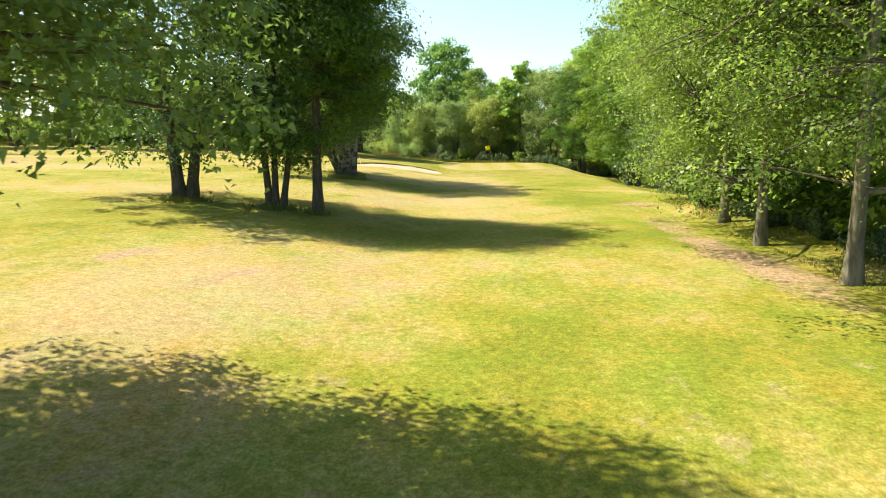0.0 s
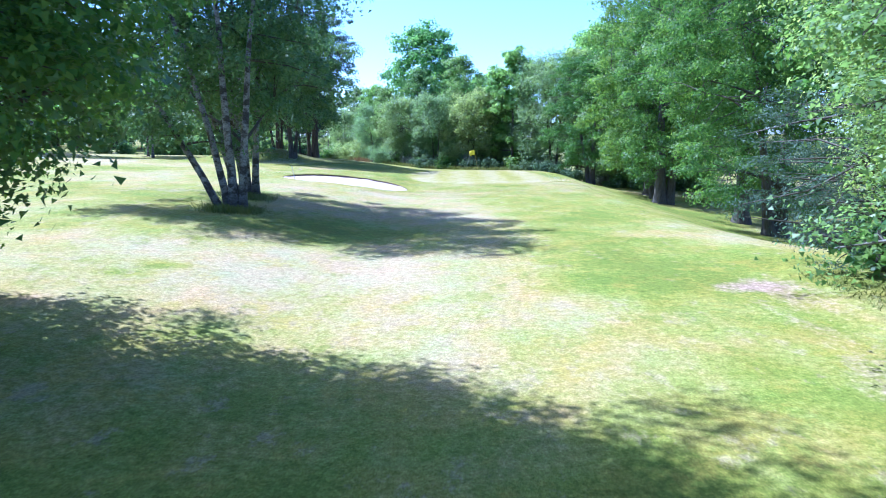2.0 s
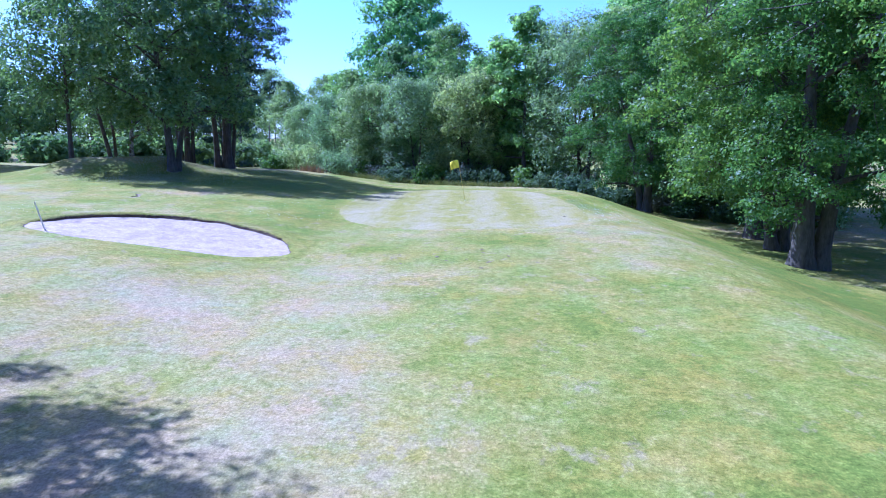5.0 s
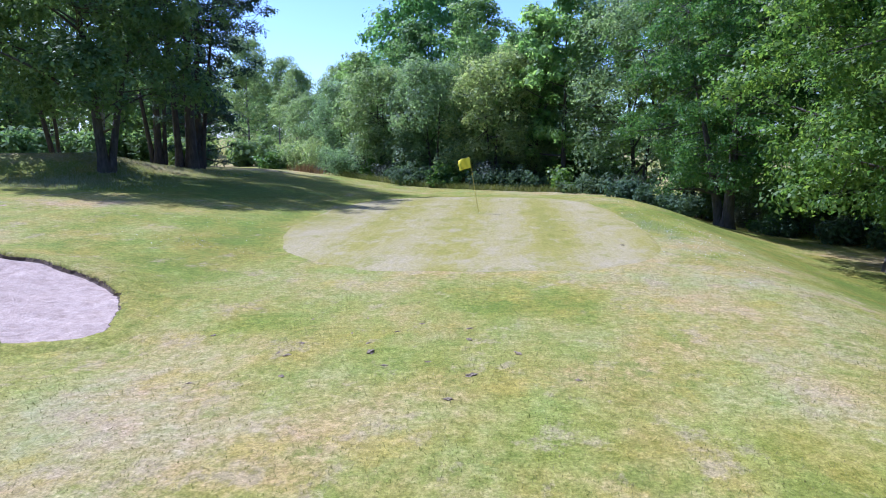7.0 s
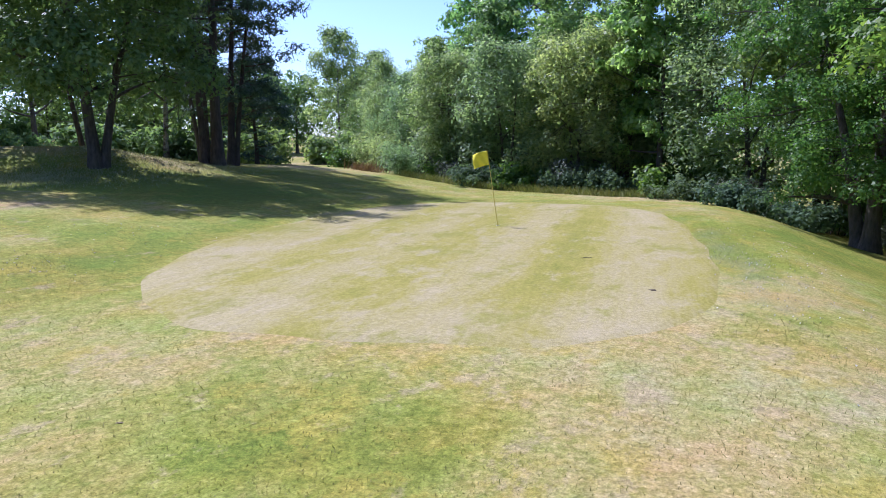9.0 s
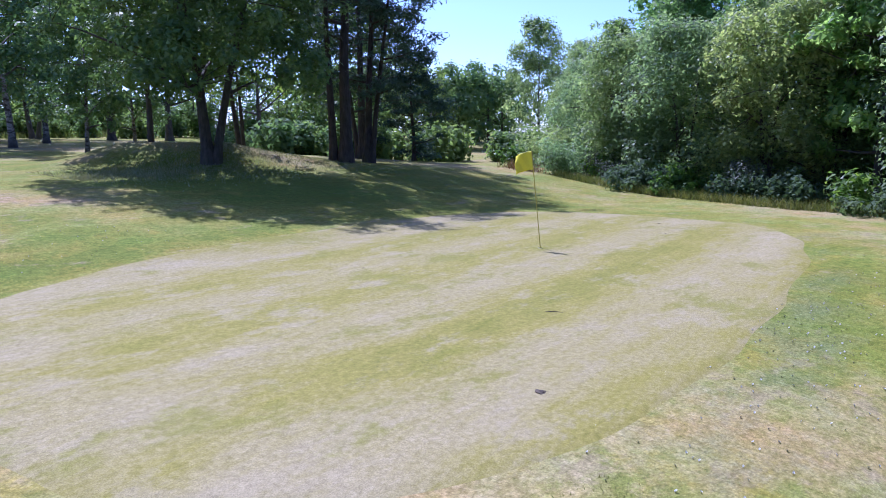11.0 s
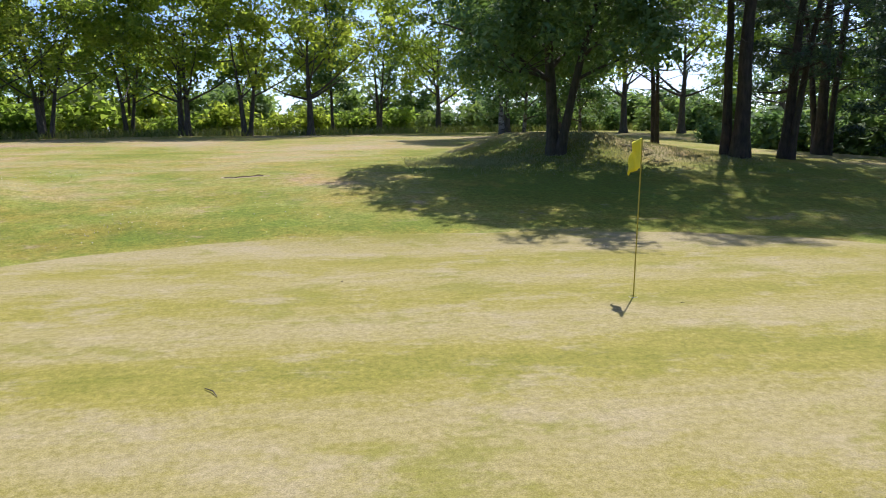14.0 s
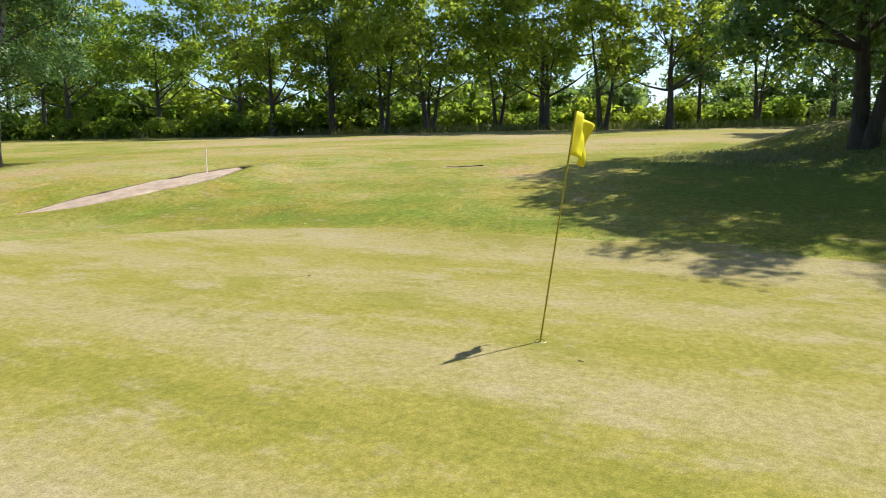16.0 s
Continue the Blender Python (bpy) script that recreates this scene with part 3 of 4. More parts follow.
def sprays(C, rad, count, r, flat=0.6, hang=0.0):
    """Points and facings of leaves on the outer sides of uneven clumps with centres C."""
    w = rad ** 2
    pick = r.choice(len(C), count, p=w / w.sum())
    d = r.normal(0, 1, (count, 3)) + [0, 0, 0.35]
    d /= np.linalg.norm(d, axis=1, keepdims=True)
    ph = r.uniform(0, 6.28, (len(C), 3))[pick]
    az = np.arctan2(d[:, 1], d[:, 0])
    lump = 1 + 0.28 * np.sin(2 * az + ph[:, 0]) + 0.22 * np.sin(5 * az + ph[:, 1] + 3 * d[:, 2]) + 0.15 * np.sin(9 * az + ph[:, 2] - 5 * d[:, 2])
    reach = rad[pick] * lump * (0.45 + 0.6 * r.beta(2.2, 1.2, count))
    P = C[pick] + d * reach[:, None] * [1, 1, flat]
    if hang:
        P[:, 2] -= hang * (0.5 - 0.5 * d[:, 2]) * r.uniform(0, 1, count) ** 2 * (0.4 + (np.sin(4 * az + ph[:, 0]) > 0.2))
    N = d * [1, 1, 1.2] + [0, 0, 0.35] + r.normal(0, 0.42, (count, 3))
    return P, N


def curve_line(start, direction, length, bend, r, n=6, wobble=0.06):
    """A bent branch; bend lifts (+) or drops (-) its end."""
    t = np.linspace(0, 1, n)[:, None]
    d = np.asarray(direction, float)
    side = r.normal(0, wobble, (n, 3)) * t * length
    return np.asarray(start) + d * t * length + np.array([0, 0, 1.0]) * bend * length * t * t + np.cumsum(side, 0) * 0.35


def arc(a, b, lift, r, n=6, wobble=0.05):
    """A branch from a to b that first rises by lift of its length."""
    t = np.linspace(0, 1, n)[:, None]
    L = np.linalg.norm(b - a)
    p = a + (b - a) * t + np.array([0, 0, 1.0]) * lift * L * (t - t * t)
    w = np.cumsum(r.normal(0, wobble * L / n, (n, 3)), 0)
    return p + w * np.sin(np.pi * t)


def tree_parts(kind, stems, crown, n_leaves, seed, limbs=10, leaf_scale=1.0, clumps=150, bark_name=None, fill=0.55, shift=(0, 0), puff=1.0):
    """Meshes of one tree. stems: (dx, dy, height, radius, lean_x, lean_y); crown: (low, top, radius, power of its outline)."""
    k, r = KINDS[kind], np.random.RandomState(seed)
    low, top, rad, power = crown
    trunk_lines, limb_lines, limb_of, twig_lines = [], [], [], []
    for dx, dy, h, br, lx, ly in stems:
        n = 14
        t = np.linspace(0, 1, n)[:, None]
        p = np.array([[dx, dy, -0.3]]) + t * np.array([[lx * h * 0.6, ly * h * 0.6, h + 0.3]]) + t**2 * np.array([[lx * h * 0.4, ly * h * 0.4, 0]])
        p[:, :2] += np.cumsum(r.normal(0, 0.010 * h, (n, 2)) * t, 0) * 0.6
        rr = br * (1 - 0.92 * t[:, 0] ** 0.9)
        rr[0] *= 1.5
        rr[1] *= 1.05
        trunk_lines.append((p, rr))
    # clump centres fill an uneven outline, denser towards its skin
    f = r.beta(1.3, 1.0, clumps)
    z = low + (top - low) * f
    az = r.uniform(0, 2 * np.pi, clumps)
    ph = r.uniform(0, 6.28, 6)
    lobes = 1 + 0.15 * np.sin(3 * az + ph[0] + 2.5 * f) + 0.13 * np.sin(5 * az + ph[1] - 6 * f) + 0.12 * np.sin(9 * f * 2 + ph[2])
    R = rad * np.maximum(0.10, np.sin(np.pi * (0.13 + 0.83 * f)) ** power) * lobes
    q = 1 - fill * r.uniform(0, 1, clumps) ** 1.6
    which = r.randint(0, len(stems), clumps)
    mid = np.stack([np.array([np.interp(zz, trunk_lines[w][0][:, 2], trunk_lines[w][0][:, c]) for c in (0, 1)]) for zz, w in zip(z, which)])
    C = np.stack([mid[:, 0] * 0.7 + R * q * np.cos(az) + shift[0], mid[:, 1] * 0.7 + R * q * np.sin(az) + shift[1], z + r.normal(0, 0.25, clumps)], 1)
    order = np.argsort(f)
    heads = order[np.linspace(0, clumps - 1, limbs).astype(int)]
    nodes = []
    for i, hd in enumerate(heads):
        p, rr = trunk_lines[which[hd]]
        out = np.hypot(*(C[hd, :2] - mid[hd]))
        zs = np.clip(C[hd, 2] - out * k["rise"], min(low * 0.8 + 0.4, p[-1, 2] * 0.6), p[-1, 2] * 0.95)
        at = np.array([np.interp(zs, p[:, 2], p[:, c]) for c in range(3)])
        line = arc(at, C[hd], -0.18 if k["hang"] == 0 else 0.25, r, 7)
        b0 = max(0.02, np.interp(zs, p[:, 2], rr) * 0.55)
        limb_lines.append((line, b0 * (1 - 0.85 * np.linspace(0, 1, 7))))
        limb_of.append(int(which[hd]))
        nodes.append(line[2:])
    for p, _ in trunk_lines:
        nodes.append(p[p[:, 2] > low * 0.9] if (p[:, 2] > low * 0.9).any() else p[-2:])
    nodes = np.concatenate(nodes)
    for c in C:
        d = np.linalg.norm((nodes - c) * [1, 1, 1.3] - [0, 0, 0.3], axis=1)
        at = nodes[np.argmin(d)]
        L = np.linalg.norm(c - at)
        twig_lines.append((arc(at, c, 0.1, r, 3, 0.1), (0.010 + 0.010 * L) * np.array([1, 0.6, 0.2])))
    if kind == "pine":
        # bare dead branches below the crown
        for p, rr in trunk_lines:
            for _ in range(26):
                zs = r.uniform(0.18, 0.75) * p[-1, 2]
                at = np.array([np.interp(zs, p[:, 2], p[:, c]) for c in range(3)])
                a, L = r.uniform(0, 6.28), r.uniform(0.5, 2.2)
                twig_lines.append((arc(at, at + np.array([math.cos(a) * L, math.sin(a) * L, r.uniform(-0.1, 0.6) * L]), 0.2, r, 3, 0.15), 0.022 * np.array([1, 0.6, 0.25])))
    wood = BARK[bark_name or k["bark"]]
    kids = {"trunk": [mesh_of("trunk", *tubes([l], 10), wood, True) for l in trunk_lines],
            "limb": [mesh_of("limb", *tubes([l], 6), wood if kind != "birch" else BARK["oak"], True) for l in limb_lines],
            "limb_of": limb_of, "twig": mesh_of("branchwork", *tubes(twig_lines, 3), BARK["oak"], True)}
    if n_leaves:
        size = (k["leaf"][0] * leaf_scale, k["leaf"][1] * leaf_scale)
        P, N = sprays(C, k["puff"] * puff * r.uniform(0.55, 1.45, clumps), n_leaves, r, k["flat"], k["hang"])
        keep = P[:, 2] > min(0.4, low * 0.5)
        kids["crown"] = mesh_of("crown", *leaves(P[keep], size, r, N[keep], k["hang"]), LEAF[kind])
    return kids


def plant(name, kids, x, y, label, category, group="", turn=0.0, scale=1.0):
    base = tagged(new(name), label, category, group)
    base.matrix_world = pose(x, y, float(height(x, y)), 0, 0, turn) @ Matrix.Scale(scale, 4)
    stems = [part("trunk", me, base) for me in kids["trunk"]]
    for me, k in zip(kids["limb"], kids["limb_of"]):
        part("limb", me, stems[k])
    tagged(part("branchwork", kids["twig"], base), kind="stuff")
    if "crown" in kids:
        part("crown", kids["crown"], base)
    return base


def again(base, x, y, turn, scale, label=""):
    ob = copy_thing(base, Matrix.Identity(4))
    ob.matrix_basis = pose(x, y, float(height(x, y)), 0, 0, turn) @ Matrix.Scale(scale, 4)
    if label:
        ob["label"] = label
    return ob


def build_left_trees():
    g = "trees along the fairway's west side"
    # broad tree beside the start, with low drooping branches
    plant("birch_tree", tree_parts("birch", [(0, 0, 12, 0.28, 0.02, 0)], (2.9, 9.4, 4.1, 0.22), 150000, 101, 8, 0.56, 500, None, 0.8, (0.6, -0.8), 0.95), -5.5, 5.2,
          "birch tree with low drooping leafy branches in shade", "tree", g)
    # oak bark on these two birches puts their stems' shade into the colour
    plant("birch_tree", tree_parts("birch", [(-0.15, 0, 13.5, 0.24, -0.13, 0.0), (0.2, 0.1, 14, 0.22, 0.17, 0.02)], (1.6, 12.4, 4.7, 0.30), 46000, 102, 22, 0.82, 210, "oak", 0.7, (-0.3, 0.5), 0.9), -9.2, 24.2,
          "birch with two shade-dark stems rising from one base", "tree", g)
    plant("birch_tree", tree_parts("birch", [(-0.2, 0.1, 13, 0.14, -0.11, 0.0), (0, 0, 13, 0.13, 0.04, 0.02), (0.25, -0.05, 11, 0.13, 0.24, 0.0)], (2.2, 11.6, 3.5, 0.38), 46000, 103, 14, 0.70, 190, "oak", 0.75, (0.2, 0.9)), -5.6, 23.6,
          "birch with three slender stems from one base", "tree", g)
    plant("hornbeam_tree", tree_parts("lime", [(0, 0, 14.5, 0.19, 0.01, 0.0)], (1.9, 10.4, 2.7, 0.40), 76000, 104, 14, 0.38, 200, None, 0.6, (0.0, 0.9), 0.8), -3.9, 23.0,
          "slim dark-barked tree with low leafy twigs", "tree", g)
    plant("birch_tree", tree_parts("birch", [(-0.3, -0.1, 9.5, 0.15, -0.72, 0.0), (-0.12, 0.1, 13, 0.15, -0.30, 0.05), (0.05, 0, 12.5, 0.18, -0.02, 0.0), (0.3, 0.05, 12, 0.17, 0.14, 0.02)], (2.5, 13.2, 4.1, 0.42), 68000, 105, 18, 0.76, 260, None, 0.7, (-0.8, 1.6), 0.92), -5.7, 40.5,
          "clump birch with four pale fanning stems and a grassy foot", "tree", g)
    plant("birch_tree", tree_parts("birch", [(-0.45, -0.1, 12, 0.15, -0.36, 0.0), (-0.2, 0.1, 13, 0.15, -0.18, 0.0), (0.0, -0.1, 13.5, 0.16, -0.05, 0.02), (0.3, -0.15, 12.5, 0.17, 0.08, 0.02), (-0.6, 1.1, 13, 0.16, -0.1, 0.1)], (3.3, 13.8, 4.2, 0.5), 50000, 106, 18, 0.80, 210, None, 0.75, (-0.3, 0.6), 0.85), -6.7, 46.0,
          "clump birch with five pale stems, one upright", "tree", g)
    # on and behind the mound
    m = "trees on the mound"
    # the darker oak bark carries the shade that this birch's stems stand in
    plant("birch_tree", tree_parts("birch", [(-0.06, -0.04, 12, 0.25, -0.06, -0.05), (0.10, 0.12, 12, 0.19, 0.12, 0.26)], (2.8, 11.5, 4.5, 0.40), 44000, 107, 20, 1.1, 270, "oak", 0.65, (-0.2, 0.1), 0.9), -12.4, 79.1,
          "forked birch on the grassy mound, crown in shade", "tree", m)
    plant("pine_tree", tree_parts("pine", [(0, 0, 17, 0.31, 0.02, 0.01), (-0.55, -0.25, 16, 0.20, -0.03, -0.01)], (5.6, 16.0, 3.8, 0.4), 17000, 108, 30, 1.25, 180, None, 0.6, (0.2, 0.7)), -11.7, 86.0,
          "tall dark pine with two stems, bare below the crown", "tree", m)
    plant("pine_tree", tree_parts("pine", [(0, 0, 13.5, 0.22, 0.05, 0.05), (0.2, 0.1, 12.5, 0.16, 0.12, 0.1)], (2.8, 13.2, 3.0, 0.45), 14000, 109, 26, 1.2, 150, None, 0.6, (-0.4, 0.5)), -12.4, 88.2,
          "dark pine standing close behind another pine", "tree", m)
    plant("pine_tree", tree_parts("pine", [(0, 0, 6.2, 0.16, -0.02, 0.0)], (0.3, 6.3, 2.3, 0.5), 8000, 110, 12, 1.25, 90), -15.4, 95.6,
          "dark pine with branches low on the stem", "tree", m)
    plant("pine_tree", tree_parts("pine", [(0, 0, 16, 0.27, 0.03, 0.0), (-0.35, 0.1, 15, 0.17, -0.16, -0.06), (0.3, 0.2, 15, 0.16, 0.07, 0.05)], (6.0, 16.0, 4.0, 0.4), 15000, 111, 28, 1.3, 160, None, 0.6), -17.3, 93.0,
          "dark many-stemmed pine behind the mound", "tree", m)
    plant("pine_tree", tree_parts("pine", [(0, 0, 9.5, 0.17, -0.30, 0.05), (0.3, 0, 9.0, 0.13, -0.08, 0.0)], (4.2, 9.8, 2.6, 0.5), 5000, 112, 12, 1.0, 60, None, 0.8), -19.6, 86.0,
          "leaning pine with a thin open crown behind the mound", "tree", m)
    plant("birch_tree", tree_parts("birch", [(0, 0, 9.5, 0.17, 0.03, 0.02)], (3.2, 9.8, 3.0, 0.45), 14000, 114, 12, 1.15, 110, "oak"), -19.4, 80.7,
          "slim birch on the far side of the mound", "tree", m)
    w = plant("birch_tree", tree_parts("birch", [(0, 0, 13, 0.22, 0.05, 0.0)], (2.5, 14, 3.8, 0.5), 12000, 113, 9, 1.7, 130), -24.5, 98.5,
          "leafy birch in the grove behind the mound", "tree", m)
    for x, y, t, s in ((-38, 82, 200, 1.05), (-47, 88, 100, 1.1), (-26.2, 81.0, 60, 0.6), (-28.4, 85.0, 300, 0.55)):
        again(w, x, y, t, s)


def build_right_trees():
    g = "trees along the fairway's east side"
    a = plant("alder_tree", tree_parts("alder", [(0, 0, 15, 0.17, 0.0, 0.0)], (1.9, 15.6, 4.3, 0.45), 124000, 201, 12, 0.48, 500, "lichen", 0.5), 10.5, 22.9, "leafy alder with foliage almost to the ground", "tree", g)
    for x, y, t, s in ((9.8, 18.2, 80, 0.95), (9.5, 12.9, 200, 1.0), (12.6, 27.8, 310, 0.85), (16.2, 33.0, 90, 0.8)):
        again(a, x, y, t, s)
    d = plant("alder_tree", tree_parts("alder", [(0, 0, 16, 0.2, 0.0, 0.0)], (0.5, 18.5, 4.9, 0.28), 16000, 204, 10, 1.2, 200, None, 0.45), 16.4, 18.0, "tall alder in the second row of trees", "tree", g)
    for x, y, t, s in ((17.2, 26.2, 250, 0.95), (16.6, 9.0, 330, 1.05), (15.6, 13.6, 20, 0.85), (16.2, 22.4, 170, 0.85)):
        again(d, x, y, t, s)
    plant("pine_tree", tree_parts("pine", [(0, 0, 3.8, 0.11, 0.0, 0.0)], (0.4, 4.0, 3.3, 0.34), 30000, 205, 14, 0.38, 170, "oak", 0.7, (0, 0), 0.8), 12.0, 30.7, "grey-green young pine with low spreading branches", "tree", g)
    near = [(-0.2, 0, 13, 0.44, -0.03, 0), (0.4, 0, 12, 0.35, 0.2, 0.03)]
    n = plant("maple_tree", tree_parts("lime", near, (1.7, 17.5, 4.2, 0.36), 105000, 203, 16, 0.46, 320, None, 0.5, (1.1, 0.2), 0.82), 17.5, 65.6, "large broad-leaved tree with a very thick forked trunk", "tree", g)
    fork = [(-0.2, 0, 13, 0.42, -0.06, 0), (0.35, 0, 12, 0.36, 0.30, 0.04)]
    o = plant("maple_tree", tree_parts("lime", fork, (2.2, 17.0, 5.0, 0.36), 66000, 202, 16, 0.60, 320, None, 0.5, (0, 0), 0.85), 19.0, 73.8, "large broad-leaved tree with a trunk forked near the ground", "tree", g)
    for x, y, t, s in ((18.4, 70.2, 200, 0.8), (15.6, 82.6, 120, 0.7)):
        again(o, x, y, t, s)
    for x, y, t, s in ((18.7, 54.6, 70, 0.98), (18.3, 49.4, 190, 0.88)):
        again(n, x, y, t, s)
    q = plant("maple_tree", tree_parts("lime", near, (2.2, 17.5, 5.2, 0.36), 16000, 206, 16, 1.3, 200, None, 0.5), 24.0, 80.0, "large maple in the second row of trees", "tree", g)
    for x, y, t, s in ((33, 64, 20, 1.0), (28, 88, 200, 1.1), (21.6, 86.0, 20, 0.9), (19.5, 40.0, 150, 0.72)):
        again(q, x, y, t, s)


def build_back_woods():
    g = "woods behind the green"
    oak = plant("oak_tree", tree_parts("oak", [(0, 0, 12, 0.36, 0, 0)], (2.2, 17.3, 4.9, 0.42), 24000, 301, 14, 1.0, 190), -1.4, 109.0, "tall oak rising above the woods behind the green", "tree", g)
    for x, y, t, s in ((6.5, 113, 90, 0.66), (12.5, 104, 200, 0.72), (20, 98, 300, 1.0), (27, 92, 45, 1.1), (-9, 118, 150, 0.58), (1.5, 122, 10, 0.8), (22, 110, 120, 1.1)):
        again(oak, x, y, t, s)
    wil = plant("willow_tree", tree_parts("willow", [(-0.2, 0, 8.5, 0.16, -0.1, 0), (0.2, 0.1, 9, 0.15, 0.08, 0.04)], (0.4, 10.2, 3.7, 0.50), 22000, 302, 14, 1.05, 140, None, 0.6), 0.2, 98.3, "grey-green sallow with foliage to the ground", "tree", g, 0.0, 0.78)
    for x, y, t, s in ((-3.9, 101.0, 60, 0.75), (4.4, 97.2, 130, 0.82), (6.6, 99.4, 220, 0.85), (-8.0, 106.0, 330, 0.68), (-12.5, 112, 100, 0.6)):
        again(wil, x, y, t, s)
    plant("willow_tree", tree_parts("willow", [(-0.2, 0, 10, 0.18, -0.1, 0), (0.25, 0.1, 10.5, 0.17, 0.08, 0.04)], (1.3, 12.6, 4.4, 0.50), 40000, 308, 16, 0.8, 230, None, 0.5), 13.4, 92.6, "large pale grey-green willow with fine drooping twigs", "tree", g)
    plant("maple_tree", tree_parts("oak", [(0, 0, 11, 0.2, 0, 0)], (2.0, 12.8, 2.5, 0.4), 15000, 306, 10, 0.8, 130, None, 0.6, (0, 0), 0.55), 9.0, 95.0, "bright green young maple at the woods' edge", "tree", g)
    bir = plant("birch_tree", tree_parts("willow", [(0, 0, 12.5, 0.16, 0, 0)], (1.2, 13.5, 3.2, 0.5), 11000, 303, 16, 1.3, 150, "birch", 0.8, (0, 0), 0.75), -24.5, 127.5, "pale birch beyond the green's far end", "tree", g)
    for x, y, t, s in ((-16.5, 120, 80, 0.68), (-21, 131, 260, 0.85), (-13, 124, 160, 0.75)):
        again(bir, x, y, t, s)
    sal = plant("alder_tree", tree_parts("alder", [(-0.1, 0, 11, 0.13, -0.08, 0), (0.15, 0, 12, 0.13, 0.05, 0.03), (0, 0.2, 10, 0.11, 0.1, 0.1)], (1.6, 13.0, 2.7, 0.55), 15000, 307, 16, 1.15, 140, None, 0.8, (0, 0), 0.8), 3.0, 101.0, "tall thin alder with open crown among sallows", "tree", g)
    for x, y, t, s in ((-6.0, 104.0, 70, 0.72), (7.2, 98.0, 20, 0.8), (15.8, 90.0, 120, 1.05), (-2.2, 104.5, 250, 0.9)):
        again(sal, x, y, t, s)
    plant("dead_tree", tree_parts("oak", [(0, 0, 9.5, 0.12, 0.02, 0)], (3.0, 11, 1.8, 0.4), 0, 305, 10, 1.0, 40, "dead"), -20.6, 126.5, "bare dead tree at the woods' edge", "tree", g)
    far = plant("oak_tree", tree_parts("far", [(0, 0, 10, 0.32, 0, 0)], (1.6, 12.5, 5.0, 0.45), 2600, 304, 6, 1.0, 60), -40, 165, "distant oak at the edge of the course", "tree", "distant trees")
    r = random.Random(3)
    for i in range(20):
        again(far, -74 + i * 4.8 + r.uniform(-2, 2), 158 + r.uniform(-14, 14), r.uniform(0, 360), r.uniform(0.6, 0.85))
    for i in range(8):
        again(far, -52 + i * 2.6 + r.uniform(-1, 1), 122 + i * 2.1 + r.uniform(-2, 2), r.uniform(0, 360), r.uniform(0.6, 0.85), "round-headed oak beyond the green")
    for i in range(9):
        again(far, -63 + i * 2.2 + r.uniform(-2, 2), 112 + i * 4.5, r.uniform(0, 360), r.uniform(0.5, 0.7))
    for i in range(9):
        again(far, -80 - r.uniform(0, 14), 12 + i * 11.0, r.uniform(0, 360), r.uniform(0.75, 1.1))
    for i in range(12):
        again(far, 62 + r.uniform(0, 16), 10 + i * 9.5, r.uniform(0, 360), r.uniform(1.1, 1.4))


def build_tree_line():
    g = "trees along the far western edge"
    kinds = [
        plant("oak_tree", tree_parts("ash", [(0, 0, 9.5, 0.36, 0.01, 0)], (3.4, 18.0, 6.2, 0.36), 7200, 401, 22, 1.1, 84), -56.0, 54.5, "oak with yellow-green spring leaves at the field edge", "tree", g),
        plant("oak_tree", tree_parts("ash", [(-0.2, 0, 9.0, 0.28, -0.16, 0), (0.3, 0, 10, 0.24, 0.22, 0)], (3.4, 17, 5.6, 0.36), 6200, 402, 22, 1.1, 72), -52.4, 43.5, "forked oak at the field edge", "tree", g),
        plant("birch_tree", tree_parts("birch", [(0, 0, 17, 0.2, 0.02, 0)], (5.0, 18.5, 3.0, 0.5), 4600, 403, 12, 1.9, 60, "oak"), -49.3, 33.8, "slender tree at the field edge", "tree", g),
    ]
    back = plant("oak_tree", tree_parts("ash", [(0, 0, 8.5, 0.3, 0.0, 0)], (2.5, 13.5, 5.0, 0.4), 3600, 404, 8, 1.7, 50), -66.0, 30.0, "leafy oak behind the field edge", "tree", g)
    r = random.Random(8)
    y = -16.0
    while y < 112:
        x = -51.5 - 0.25 * (y - 34) + r.uniform(-5, 3.5)
        if y > 84:
            x = -62 + r.uniform(-3, 3) + (y - 84) * 0.35
        again(kinds[r.choice([0, 0, 1, 1, 0, 2])], x, y, r.uniform(0, 360), r.uniform(0.95, 1.25))
        if r.random() < 0.35:
            again(kinds[r.choice([0, 1, 2])], x - r.uniform(5, 12), y + r.uniform(-2, 2), r.uniform(0, 360), r.uniform(0.75, 1.0))
        y += r.uniform(4.6, 8.4)
    y = -20.0
    while y < 66:
        again(back, -72 - 0.3 * (y - 30) + r.uniform(-5, 5), y, r.uniform(0, 360), r.uniform(0.7, 1.0))
        y += r.uniform(4, 8) + (6 if y > 40 else 0)


